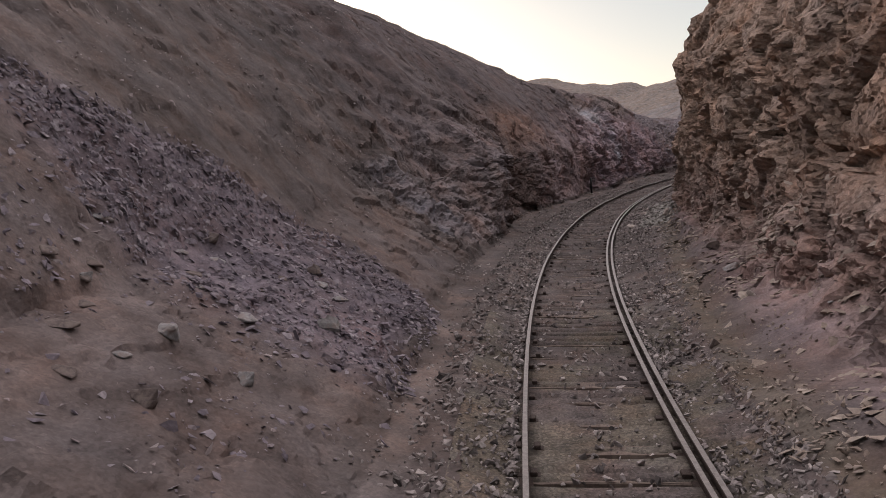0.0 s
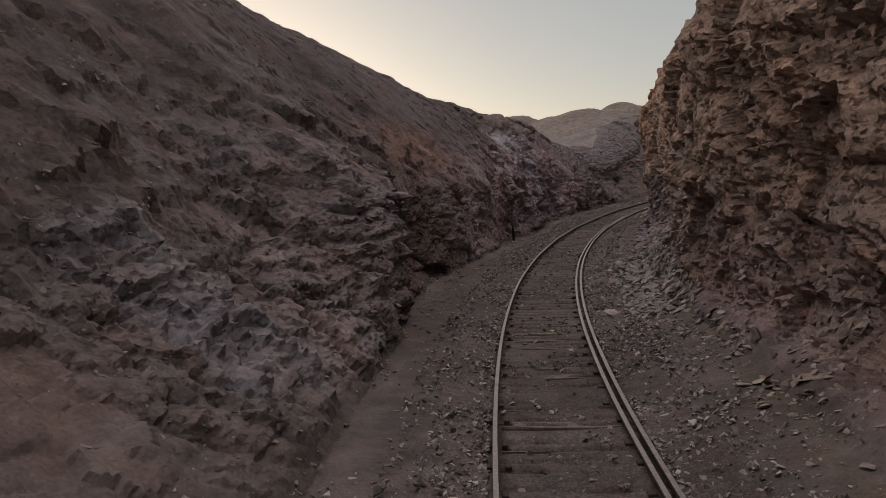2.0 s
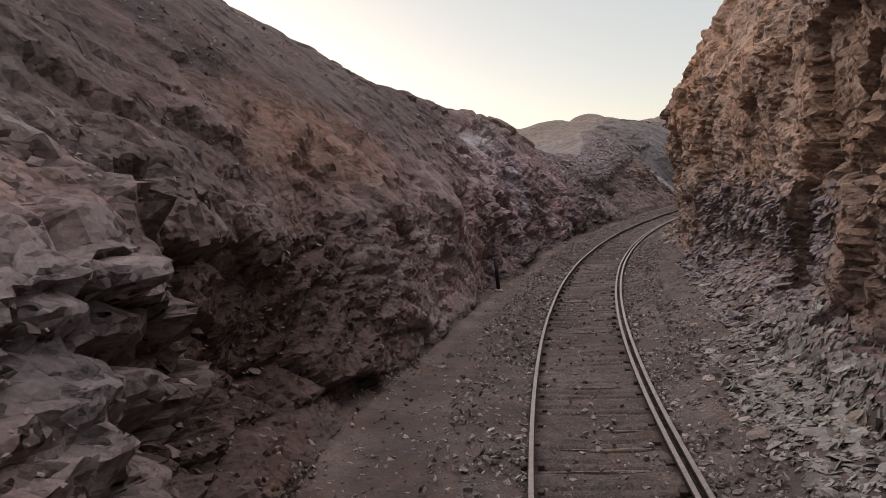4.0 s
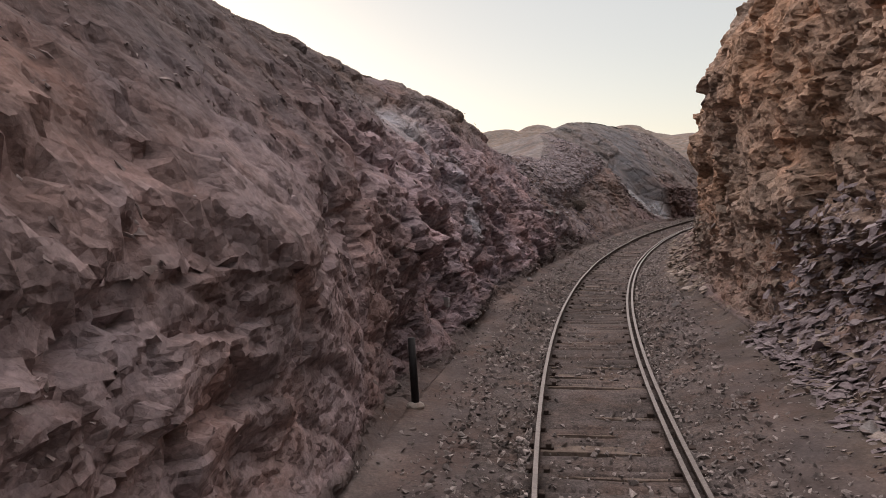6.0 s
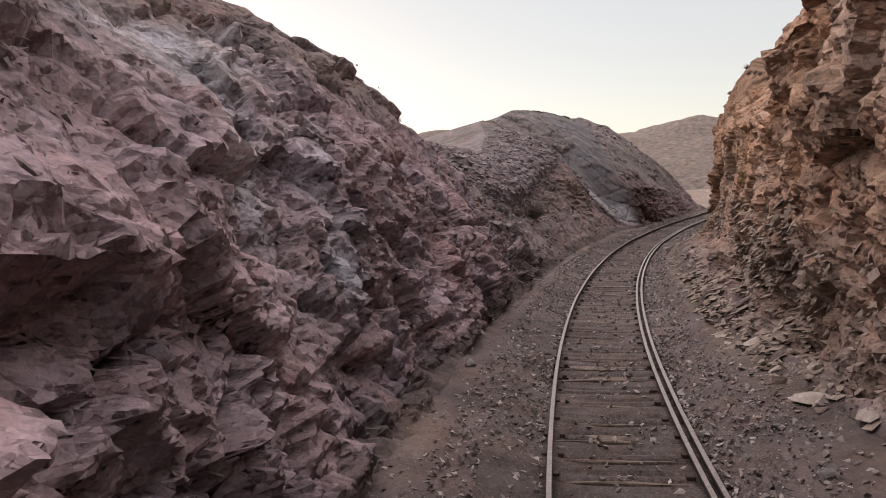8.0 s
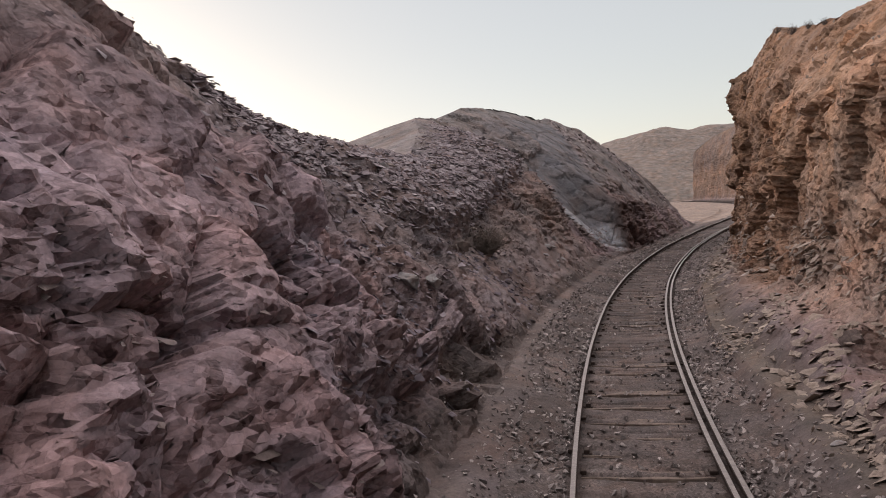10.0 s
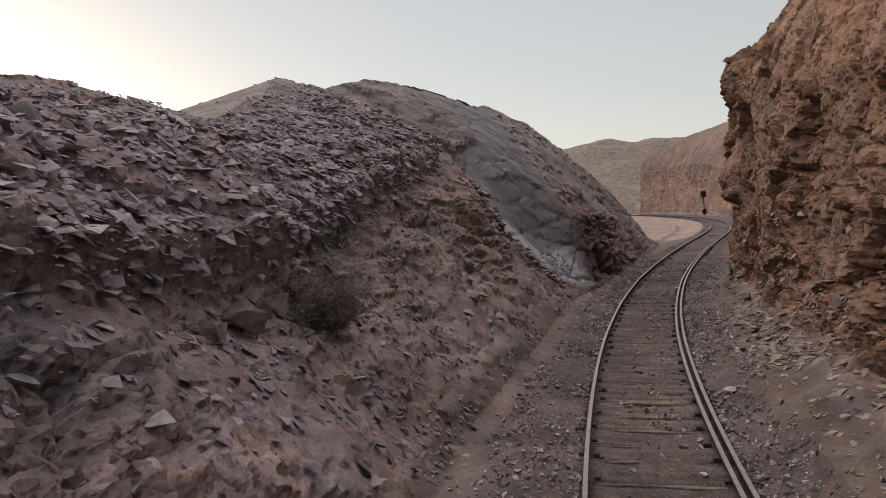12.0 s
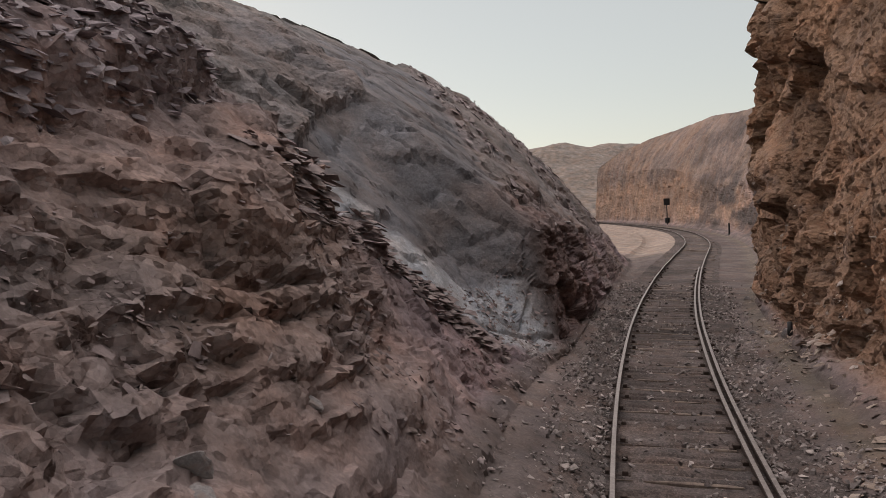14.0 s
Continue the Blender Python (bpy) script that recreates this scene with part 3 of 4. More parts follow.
HOLLOWS_RIGHT = ((23.0, 1.4, 2.5, 0.4, 0.35), (27.5, 3.0, 1.2, 0.5, 0.4), (37.0, 1.0, 2.0, 0.7, 0.4), (44.0, 0.9, 2.5, 0.7, 0.35), (63.5, 4.9, 1.2, 0.6, 0.3), (85.0, 1.5, 1.1, 0.5, 0.6), (104.9, 2.7, 0.45, 0.5, 0.7), (112.2, 7.6, 0.9, 0.6, -0.75), (112.0, 6.1, 2.2, 0.6, 0.45), (111.0, 9.4, 2.5, 0.6, 0.5), (110.5, 3.9, 1.2, 0.7, -0.35), (111.0, 2.2, 1.6, 0.7, 0.3), (108.5, 4.4, 2.5, 0.8, 0.35))


def build_cutting(side, name, label):
    place, row, s, d, z = cutting(side)
    shp = place.shape
    n = normals(place, side).reshape(-1, 3)
    p, row, s, z = place.reshape(-1, 3), row.ravel(), s.ravel(), z.ravel()
    fade = np.clip((155 - s) / 20, 0.6, 1)
    rng = np.random.default_rng(7 + side)
    stir = rng.uniform(-0.36, 0.36, (2, len(p), 1)) * (s[None, :, None] < 109)
    up_slope = np.gradient(place, axis=0).reshape(-1, 3)
    up_slope *= np.minimum(1, 0.12 / np.maximum(np.linalg.norm(up_slope, axis=1, keepdims=True), 1e-6)) * (row < 4.9)[:, None]
    p = p + stir[0] * np.gradient(place, axis=1).reshape(-1, 3) + stir[1] * up_slope
    w = rockiness(side, s, row, z)
    bend = np.stack([fractal(p / 2.6, 2, 300 + 9 * k) for k in range(3)], -1)
    bent = p + 0.55 * bend
    turn = np.array(Euler((0.10, 0.14, 0.3) if side < 0 else (0.16, -0.14, 0.2)).to_matrix())
    bed = bent @ turn
    h1, e1 = blocks(bed / np.array([2.0, 2.0, 1.05]), 3, 0.6)
    h2, e2 = blocks(bed / np.array([0.85, 0.85, 0.36]), 13, 0.6)
    h3 = blocks(bed / np.array([0.36, 0.36, 0.15]), 23, 0.6)[0]
    spacing = np.linalg.norm(np.gradient(place, axis=0), axis=-1).ravel()
    h3 = h3 * np.clip((0.16 - spacing) / 0.06, 0, 1)
    h2 = h2 * np.clip((0.4 - spacing) / 0.2, 0.2, 1)
    broken = np.clip(0.65 + 2.4 * fractal(p / 2.4, 2, 320), 0.2, 1.15)
    joints = 0.14 * np.exp(-((e1 / 0.07) ** 2)) + 0.07 * broken * np.exp(-((e2 / 0.09) ** 2))
    if side < 0:
        calm = keyed(s, 0, 1.0, 34, 1.0, 39, 0.6, 45, 0.55, 50, 0.6, 54, 0.95, 78, 1.0, 83, 0.4, 87, 0.34, 97, 0.34, 99, 0.8)
        rock = 0.6 * fractal(p / 3.5, 2, 1) + calm * (0.46 * h1 + broken * (0.26 * h2 + 0.09 * h3) - joints)
        thinly = blocks(bed / np.array([0.9, 0.9, 0.17]), 91, 0.3)[0]
        rock = rock + thinly * keyed(s, 0, 0.05, 24, 0.12, 33, 0.12, 36, 0.05, 80, 0.05, 84, 0.18, 97, 0.22, 99, 0.06)
        # beds that dip towards the track break off in flat slabs, one over the other
        lean = heading_at(68.0) - 0.5
        way = np.array([0.84 * math.cos(lean), -0.84 * math.sin(lean), 0.54])
        along = np.cross(way, (0, 0, 1.0))
        along /= np.linalg.norm(along)
        dip = np.cross(along, way)
        flatter = p + 0.2 * bend
        u = np.stack([flatter @ along, flatter @ dip, flatter @ way], -1)
        wide, we = blocks(u / np.array([1.7, 1.2, 0.9]), 71, 0.7)
        thin, te = blocks(u / np.array([0.7, 0.5, 0.3]), 81, 0.7)
        slabs = 0.5 * fractal(p / 3.5, 2, 1) + 0.5 * wide + broken * (0.2 * thin + 0.05 * h3) - 0.12 * np.exp(-((we / 0.07) ** 2)) - 0.05 * np.exp(-((te / 0.08) ** 2))
        dipping = between(s, 57.5, 79, 3.0)
        rock = rock * (1 - dipping) + slabs * dipping
    else:
        leant = bent @ np.array(Euler((0.7, 0.5, 0.3)).to_matrix())
        big, be = blocks(leant / 2.2, 53, 0.8)
        mid, me = blocks(leant / np.array([0.9, 0.9, 0.55]), 57, 0.9)
        slant = keyed(s, 0, 0.1, 24, 0.2, 31, 0.65, 50, 0.7, 58, 0.75, 116, 0.8)
        level = 0.5 * h1 + broken * (0.28 * h2 + 0.1 * h3) + 0.3 * big - joints
        rough = keyed(s, 66, 0.36, 80, 0.5) * big + broken * (keyed(s, 66, 0.28, 80, 0.4) * mid + 0.1 * h3) - 0.12 * np.exp(-((be / 0.07) ** 2)) - 0.06 * np.exp(-((me / 0.09) ** 2))
        rock = 0.5 * fractal(p / 3.5, 2, 1) - 0.1 + level * (1 - slant) + slant * rough
    for hs, hz, rs, rz, depth in HOLLOWS_LEFT if side < 0 else HOLLOWS_RIGHT:
        rock = rock - depth * np.exp(-(((s - hs) / rs) ** 2) - ((z - hz) / rz) ** 2)
    gully = fractal(np.column_stack([(s + 0.35 * z) * 0.8, row * 0.7, 0 * s]), 2, 330)
    loose = 0.2 * fractal(p / 2.6, 3, 5) + 0.03 * h3 + 0.06 * h2 + 0.12 * gully
    rock = rock + 1.1 * fractal(p / 9.0, 3, 340) * np.clip((s - 120) / 10, 0, 1)
    settle = np.clip(row - 1.2, 0.12, 1.0)
    move = (rock * w * (1 - 0.65 * between(row, 4.7, 6.5, 0.6)) + loose * (1 - 0.5 * w) * settle) * fade
    if side < 0:  # a tilted slate bed stands out of the slope, and the smooth grey slab lies bare
        bed_out = np.clip((s - 23.2) / 1.7, 0, 1) * (s < 24.95) * between(z, 0.8, 3.0, 0.4) * (row > 2.5)
        patch = between(s, 21.8, 25.0, 0.8) * between(z, 0.5, 3.1, 0.5) * (row > 2.3)
        leaf = np.floor((s + 0.8 * z + 0.25 * bend[:, 0]) / 0.14).astype(np.int64)
        move = move + 0.24 * bed_out * (1 + 0.5 * h3) + 0.12 * patch * (hashed(leaf, leaf * 0, leaf * 0, 5) - 0.5)
        w = np.maximum(w, 0.7 * patch)
        w = np.maximum(w, 0.8 * bed_out)
        bare = smooth_slab(s, z) * (row < 5.6)
        foot = between(s, 99.4, 104, 0.4) * between(z + 0.25 * (s - 101), 0.9, 2.9, 0.3) * between(row, 2.6, 5, 0.3)
        bare = np.maximum(bare, 0.8 * foot)
        joint = blocks(bed / np.array([2.0, 2.0, 1.3]), 63, 0.2)[1]
        move = move * (1 - 0.85 * bare) - (0.15 + 0.10 * np.clip(1 - joint / 0.06, 0, 1) - 0.065 * h1 - 0.015 * h2) * bare
        w = w * (1 - bare) + 0.22 * bare
        # the layer of loose slabs stands out over its foot
        layer = between(s, 80, 96.3, 0.6) * np.clip((z - 2.7 - 0.17 * np.maximum(s - 85, 0)) / 0.2, 0, 1) * between(row, 3, 4.6, 0.5)
        move = move + 0.42 * layer
    q = p + n * move[:, None]
    quads = sheet(shp[0], shp[1])[:, ::-1] if side < 0 else sheet(shp[0], shp[1])
    me = shape(name, q, quads, ROCK, True)
    me.set_sharp_from_angle(angle=radians(24))
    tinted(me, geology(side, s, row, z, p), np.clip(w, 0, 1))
    ob = tagged(new(name, me), label, "rock cutting", kind="structure")
    return ob, q, n, s, row, d.ravel(), z, w


left_ob, QL, NL, SL, RL, DL, ZL, WL = build_cutting(-1, "cutting_slope_west", "purple-brown layered rock face under a dusty talus slope")
right_ob, QR, NR, SR, RR, DR, ZR, WR = build_cutting(1, "cutting_cliff_east", "tan and orange layered rock cliff above slate scree")


# ---- the bed between and beside the rails ----
rnd = random.Random(5)
sleeper_at, s_now = [], -4.0
while s_now < 170:
    sleeper_at.append(s_now)
    s_now += rnd.uniform(0.66, 0.86)


def build_bed():
    s = np.concatenate([np.arange(-20, 4, 0.4), np.arange(4, 118, 0.055), np.arange(118, 262, 0.4)])
    d = np.concatenate([np.linspace(-1.62, -0.95, 7), np.linspace(-0.82, 0.82, 13), np.linspace(0.95, 1.62, 7)])
    ss, dd = np.meshgrid(s, d)
    p = on_line(ss, dd, bed_height(ss, dd)).reshape(-1, 3)
    sf, df = ss.ravel(), dd.ravel()
    at = np.array(sleeper_at)
    k = np.clip(np.searchsorted(at, sf), 1, len(at) - 1)
    off = np.where(np.abs(sf - at[k]) < np.abs(sf - at[k - 1]), sf - at[k], sf - at[k - 1])
    inside = np.clip((0.98 - np.abs(df)) / 0.06, 0, 1)
    patchy = np.clip(0.85 + 3.0 * fractal(p / 0.7, 2, 72), 0, 1)
    lumps = 0.085 * fractal(p / 0.9, 4, 70)
    gap = np.exp(-(((off + 0.155) / 0.042) ** 2)) + 0.45 * np.exp(-(((off - 0.15) / 0.035) ** 2))
    p[:, 2] += lumps * (1 - 0.55 * inside) + 0.012 * fractal(p / 0.15, 2, 75) - 0.17 * gap * inside * patchy
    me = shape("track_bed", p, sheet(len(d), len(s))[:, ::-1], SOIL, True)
    # dark bands along both rails: grease, with the rails' shade put into the tint
    grease_shade = np.clip(1 - np.abs(np.abs(df) - HALF) / 0.2, 0, 1) * np.clip(0.7 + 2 * fractal(p / 0.6, 3, 83), 0.2, 1)
    olive = (between(sf, 8, 18, 3) * np.clip(0.3 + 2.0 * fractal(p / 0.9, 3, 85), 0, 0.4))[:, None]
    earth = (DUST * (1 - olive) + np.array((0.125, 0.112, 0.078)) * olive) * keyed(sf, 88, 1.0, 98, 0.85)[:, None]
    tinted(me, earth * ((1 + 0.5 * fractal(p / 2.5, 3, 80)) * (1 - 0.68 * grease_shade))[:, None])
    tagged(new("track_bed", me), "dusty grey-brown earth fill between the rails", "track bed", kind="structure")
    return p


bed_points = build_bed()

# ---- the wide ground and the far hills ----
g = np.concatenate([[0], np.geomspace(4, 2600, 60)])
ang = np.linspace(0, 2 * math.pi, 121)[:-1]
gx = 60 + np.outer(g, np.cos(ang)).ravel()
gy = 110 + np.outer(g, np.sin(ang)).ravel()
gp = np.column_stack([gx, gy, np.zeros(len(gx))])
far = np.clip((np.hypot(gx - 60, gy - 110) - 150) / 300, 0, 1)
gp[:, 2] = -0.75 + far * 5 * fractal(gp / 120.0, 4, 90)
i = np.arange(len(g) * 120).reshape(len(g), 120)
j = np.roll(i, -1, axis=1)
ground_me = shape("ground", gp, np.stack([i[:-1], i[1:], j[1:], j[:-1]], -1).reshape(-1, 4), FARROCK, True)
tinted(ground_me, np.tile(np.array((0.20, 0.16, 0.136)), (len(gp), 1)))
tagged(new("ground", ground_me), "dry dusty brown desert ground", "ground", kind="structure")


def far_hill(heading, distance, width, height, depth, seed, colour, label):
    h = radians(heading)
    u, v = np.linspace(-1, 1, 160), np.linspace(-1, 1, 50)
    uu, vv = np.meshgrid(u, v)
    p = np.column_stack([uu.ravel() * width, vv.ravel() * depth, np.zeros(uu.size)])
    body = np.clip(1 - np.abs(vv.ravel()), 0, 1) ** 0.8 * np.clip((1 - uu.ravel() ** 2), 0, 1) ** 0.5
    p[:, 2] = -2 + height * body * (1 + 0.45 * fractal(p / (width * 0.25), 4, seed)) + height * 0.12 * fractal(p / 18.0, 4, seed + 5) * body
    x = 20 + math.sin(h) * distance + p[:, 0] * math.cos(h) + p[:, 1] * math.sin(h)
    y = 60 + math.cos(h) * distance - p[:, 0] * math.sin(h) + p[:, 1] * math.cos(h)
    q = np.column_stack([x, y, p[:, 2]])
    me = shape("distant_hill", q, sheet(50, 160)[:, ::-1], FARROCK, True)
    tinted(me, np.tile(np.array(colour), (len(q), 1)))
    tagged(new("distant_hill", me), label, "hill", "far hills", "structure")


far_hill(30, 330, 220, 34, 80, 101, (0.19, 0.158, 0.137), "low rounded brown desert hill in the distance")
far_hill(8, 420, 240, 45, 90, 131, (0.20, 0.165, 0.145), "long bare brown ridge in the distance")
far_hill(62, 360, 160, 22, 80, 151, (0.20, 0.158, 0.135), "bare sandy desert hill in the distance")

# ---- the railway track ----
track = tagged(new("railway_track"), "single rusty railway track with a check rail on the inner curve", "railway track")


def rail_mesh(name, d0, top, s0, s1, lift=0.0):
    head, foot, web, high = 0.034, 0.066, 0.009, 0.15
    ring = [(-head, 0.0), (-head * 0.8, 0.006), (head * 0.8, 0.006), (head, 0.0), (head, -0.032), (web, -0.045), (web, -high + 0.022), (foot, -high + 0.01), (foot, -high), (-foot, -high), (-foot, -high + 0.01), (-web, -high + 0.022), (-web, -0.045), (-head, -0.032)]
    s = np.concatenate([np.arange(s0, min(s1, 125), 0.4), np.arange(125, s1, 0.8)])
    jig = 0.006 * np.sin(s * 0.9 + d0) + 0.008 * np.sin(s * 0.37)
    verts = np.stack([on_line(s, d0 + dx, top + dz - CANT * dx + jig) for dx, dz in ring], 1).reshape(-1, 3)
    k = len(ring)
    i = np.arange(len(s) * k).reshape(len(s), k)
    j = np.roll(i, -1, axis=1)
    me = shape(name, verts, np.stack([i[:-1], i[1:], j[1:], j[:-1]], -1).reshape(-1, 4), RUST, False)
    me.materials.append(POLISHED)
    shiny = np.zeros((len(s) - 1, k), dtype=np.int32)
    shiny[:, 1] = 1
    me.polygons.foreach_set("material_index", shiny.ravel())
    ob = new(name, me)
    ob.parent = track
    return ob


rail_mesh("rail", -HALF, CANT * HALF, -15, 255)
rail_mesh("rail", HALF, -CANT * HALF, -15, 255)
rail_mesh("check_rail", HALF - 0.13, -CANT * (HALF - 0.13), -15, 128)["label"] = "second rail close beside the inner running rail"


def sleeper_mesh(seed):
    rnd = random.Random(seed)
    bm = bmesh.new()
    bmesh.ops.create_cube(bm, size=1.0)
    bmesh.ops.scale(bm, vec=(2.72, 0.24, 0.13), verts=bm.verts)
    bmesh.ops.subdivide_edges(bm, edges=[e for e in bm.edges if abs((e.verts[0].co - e.verts[1].co).x) > 1], cuts=7)
    bmesh.ops.bevel(bm, geom=[e for e in bm.edges if len(e.link_faces) == 2 and e.calc_face_angle(0) > 1], offset=0.012, segments=1, affect="EDGES")
    for v in bm.verts:
        v.co += Vector((rnd.uniform(-0.02, 0.02), rnd.uniform(-0.012, 0.012), rnd.uniform(-0.008, 0.008)))
    me = bpy.data.meshes.new("sleeper")
    bm.to_mesh(me)
    bm.free()
    me.materials.append(WOOD)
    return me


def chair_mesh():
    """The rusty base plate with its two clamps, under one rail."""
    bm = bmesh.new()
    for x, w, h in ((0.0, 0.34, 0.03), (-0.1, 0.07, 0.075), (0.1, 0.07, 0.075)):
        made = bmesh.ops.create_cube(bm, size=1.0)["verts"]
        bmesh.ops.scale(bm, vec=(w, 0.13, h), verts=made)
        bmesh.ops.translate(bm, vec=(x, 0, 0.065 + h / 2), verts=made)
    bmesh.ops.bevel(bm, geom=bm.edges[:], offset=0.008, segments=1, affect="EDGES")
    me = bpy.data.meshes.new("rail_chair")
    bm.to_mesh(me)
    bm.free()
    me.materials.append(RUST)
    return me


CHAIR = chair_mesh()
sleepers = [sleeper_mesh(k) for k in range(6)]
rnd = random.Random(6)
for s_now in sleeper_at:
    ob = new("sleeper", sleepers[rnd.randrange(6)])
    ob.parent = track
    x, y, z = on_line(np.array([s_now]), np.array([rnd.uniform(-0.06, 0.06)]), -0.213 + rnd.uniform(-0.012, 0.012))[0]
    if s_now < 128:
        for dx in (-HALF, HALF - 0.06):
            seat = new("rail_chair", CHAIR)
            seat.parent = ob
            seat.location = (dx, rnd.uniform(-0.02, 0.02), -0.005)
            seat.scale = (1.0 if dx < 0 else 1.35, 1, 1)
    ob.matrix_basis = Matrix.Translation((x, y, z)) @ Euler((0, math.atan(CANT), -heading_at(s_now) + rnd.uniform(-0.03, 0.03))).to_matrix().to_4x4()


# ---- stones ----
def stone_shape(seed, flat, points=11):
    rnd = random.Random(seed)
    bm = bmesh.new()
    for _ in range(points):
        v = Vector((rnd.gauss(0, 1), rnd.gauss(0, 1), rnd.gauss(0, 1))).normalized()
        bm.verts.new((v.x * rnd.uniform(0.38, 0.55), v.y * rnd.uniform(0.25, 0.42), v.z * 0.5 * flat))
    bmesh.ops.convex_hull(bm, input=bm.verts)
    for v in [v for v in bm.verts if not v.link_faces]:
        bm.verts.remove(v)
    bmesh.ops.triangulate(bm, faces=bm.faces)
    bm.normal_update()
    bm.verts.index_update()
    out = np.array([v.co for v in bm.verts]), np.array([[v.index for v in f.verts] for f in bm.faces])
    bm.free()
    return out


SLABS = [stone_shape(k, 0.15, 7) for k in range(16)]


def scatter(name, places, normal, sizes, kinds, mat, seed, label, category, lie=0.35):
    """Many loose stones as one mesh, each turned at random and half sunk into its support."""
    rng = np.random.default_rng(seed)
    n = len(places)
    up = normal + rng.normal(0, lie, (n, 3))
    up /= np.linalg.norm(up, axis=1, keepdims=True)
    side = np.cross(up, rng.normal(0, 1, (n, 3)))
    side /= np.linalg.norm(side, axis=1, keepdims=True)
    third = np.cross(up, side)
    pick = rng.integers(0, len(kinds), n)
    verts, faces, start = [], [], 0
    for k, (v, f) in enumerate(kinds):
        m = np.where(pick == k)[0]
        if not len(m):
            continue
        w = (v[None, :, 0:1] * side[m, None] + v[None, :, 1:2] * third[m, None] + v[None, :, 2:3] * up[m, None]) * sizes[m, None, None] + places[m, None]
        verts.append(w.reshape(-1, 3))
        faces.append((f[None] + (np.arange(len(m)) * len(v))[:, None, None]).reshape(-1, 3) + start)
        start += w.shape[0] * w.shape[1]
    me = shape(name, np.concatenate(verts), np.concatenate(faces), mat, False)
    return tagged(new(name, me), label, category, kind="stuff")


def choose(weight, n, seed):
    rng = np.random.default_rng(seed)
    return rng.choice(len(weight), size=n, p=weight / weight.sum())


def jitter(q, idx, seed, by=0.05):
    return q[idx] + np.random.default_rng(seed).normal(0, by, (len(idx), 3)) * np.array([1, 1, 0.2])


def sizes_of(n, lo, hi, seed, power=2.2):
    return lo + (hi - lo) * np.random.default_rng(seed).random(n) ** power


def strewn(name, q, n, weight, count, lo, hi, kinds, mat, seed, label, up=None, lie=0.35, power=3.0, sink=0.0):
    ix = choose(weight, count, seed)
    size = sizes_of(count, lo, hi, seed + 2, power)
    rng = np.random.default_rng(seed + 5)
    ahead = rng.random((count, 1)) * (ix + len(S_FINE) < len(q))[:, None]
    on = q[ix] * (1 - ahead) + q[np.minimum(ix + len(S_FINE), len(q) - 1)] * ahead
    at = jitter(on, np.arange(count), seed + 1) - n[ix] * (sink * size)[:, None]
    way = n[ix] if up is None else np.array(up) + 0.45 * n[ix]
    return scatter(name, at, way, size, kinds, mat, seed + 3, label, "stones", lie)


CHIPS = [stone_shape(300 + k, 0.25, 7) for k in range(14)]
near = np.clip((125 - SL) / 10, 0, 1) * (SL > 3)
clump = np.clip(0.25 + 2.5 * fractal(QL / 2.5, 3, 200), 0.03, 1)
fine = np.clip(0.3 + 2.5 * fractal(QL / 0.9, 3, 204), 0.03, 1)
patchy = np.clip(4 * fractal(QL / 1.7, 4, 208) + 0.35, 0.0, 1)
bare = 1 - 0.97 * smooth_slab(SL, ZL)
band = scree_band(SL, ZL) * (RL > 1.8)
roomy = np.where(RL > 4, keyed(SL, 0, 4.5, 30, 4.0, 60, 2.0, 80, 1.3), 1.0)  # the rows lie wider apart up the slope
upper = between(SL - 0.9 * np.maximum(ZL - 4.5, 0), 74, 96.3, 1) * np.clip((ZL - 2.55 - 0.17 * np.maximum(SL - 85, 0) - 0.32 * np.maximum(80 - SL, 0)) / 0.25, 0, 1) * roomy * np.clip((4.9 - RL) / 0.25, 0, 1)
open_slope = near * (RL > 1.6) * (RL < 4.85) * bare
strewn("slate_scree", QL, NL, band * roomy * (0.55 + patchy) + 0.16 * roomy * near * (RL > 1.8) * (RL < 5) * (SL < 13) * fine, 23000, 0.04, 0.21, SLABS, SCREE, 31, "band of purple-grey slate chips down the slope")
strewn("slate_slabs", QL, NL, upper, 21000, 0.06, 0.42, SLABS[:8] + CHIPS[:8], DARKSHALE, 131, "thick layer of broken grey slate slabs", (0.05, -0.1, 0.6), 0.24, 2.6, 0.06)
strewn("slate_slabs", QL, NL, between(SL, 74, 99, 3) * between(RL, 4.75, 5.4, 0.2), 4000, 0.06, 0.3, CHIPS, DARKSHALE, 281, "flat slate rubble on the back of a hill", None, 0.16, 2.4, 0.08)
strewn("slope_chips", QL, NL, open_slope * roomy * (1.05 - WL) * (0.05 + fine) * (RL > 1.8) * keyed(SL, 0, 2.5, 24, 2.0, 30, 1, 120, 1), 9500, 0.03, 0.15, CHIPS, SHALE, 141, "small stone chips scattered over the dusty slope", None, 0.5)
strewn("slope_chips", QL, NL, (near * between(SL, 84, 104, 2) * (RL > 1.8) * (RL < 4) * patchy + 5 * between(SL, 87.5, 94, 1.5) * between(RL, 2.2, 3.6, 0.3) * np.clip(patchy - 0.1, 0, 1)) * (1 - np.clip(upper, 0, 1)), 6000, 0.04, 0.22, SLABS, PLATES, 151, "grey slate chips sliding down a gully", (0.1, 0, 0.4), 0.22, 3.0, 0.08)
rim = ZL - np.interp(SL, [97, 98, 100, 101, 102.5], [3.9, 3.5, 2.6, 1.8, 0.3])
strewn("slate_slabs", QL, NL, between(SL, 95.5, 101.5, 0.8) * between(rim, -0.75, 0.05, 0.3) * (RL > 2.2), 1500, 0.1, 0.5, SLABS, PLATES, 221, "dark slate slabs heaped along the edge of a bare slab", (0.1, 0, 0.9), 0.2, 2.0)
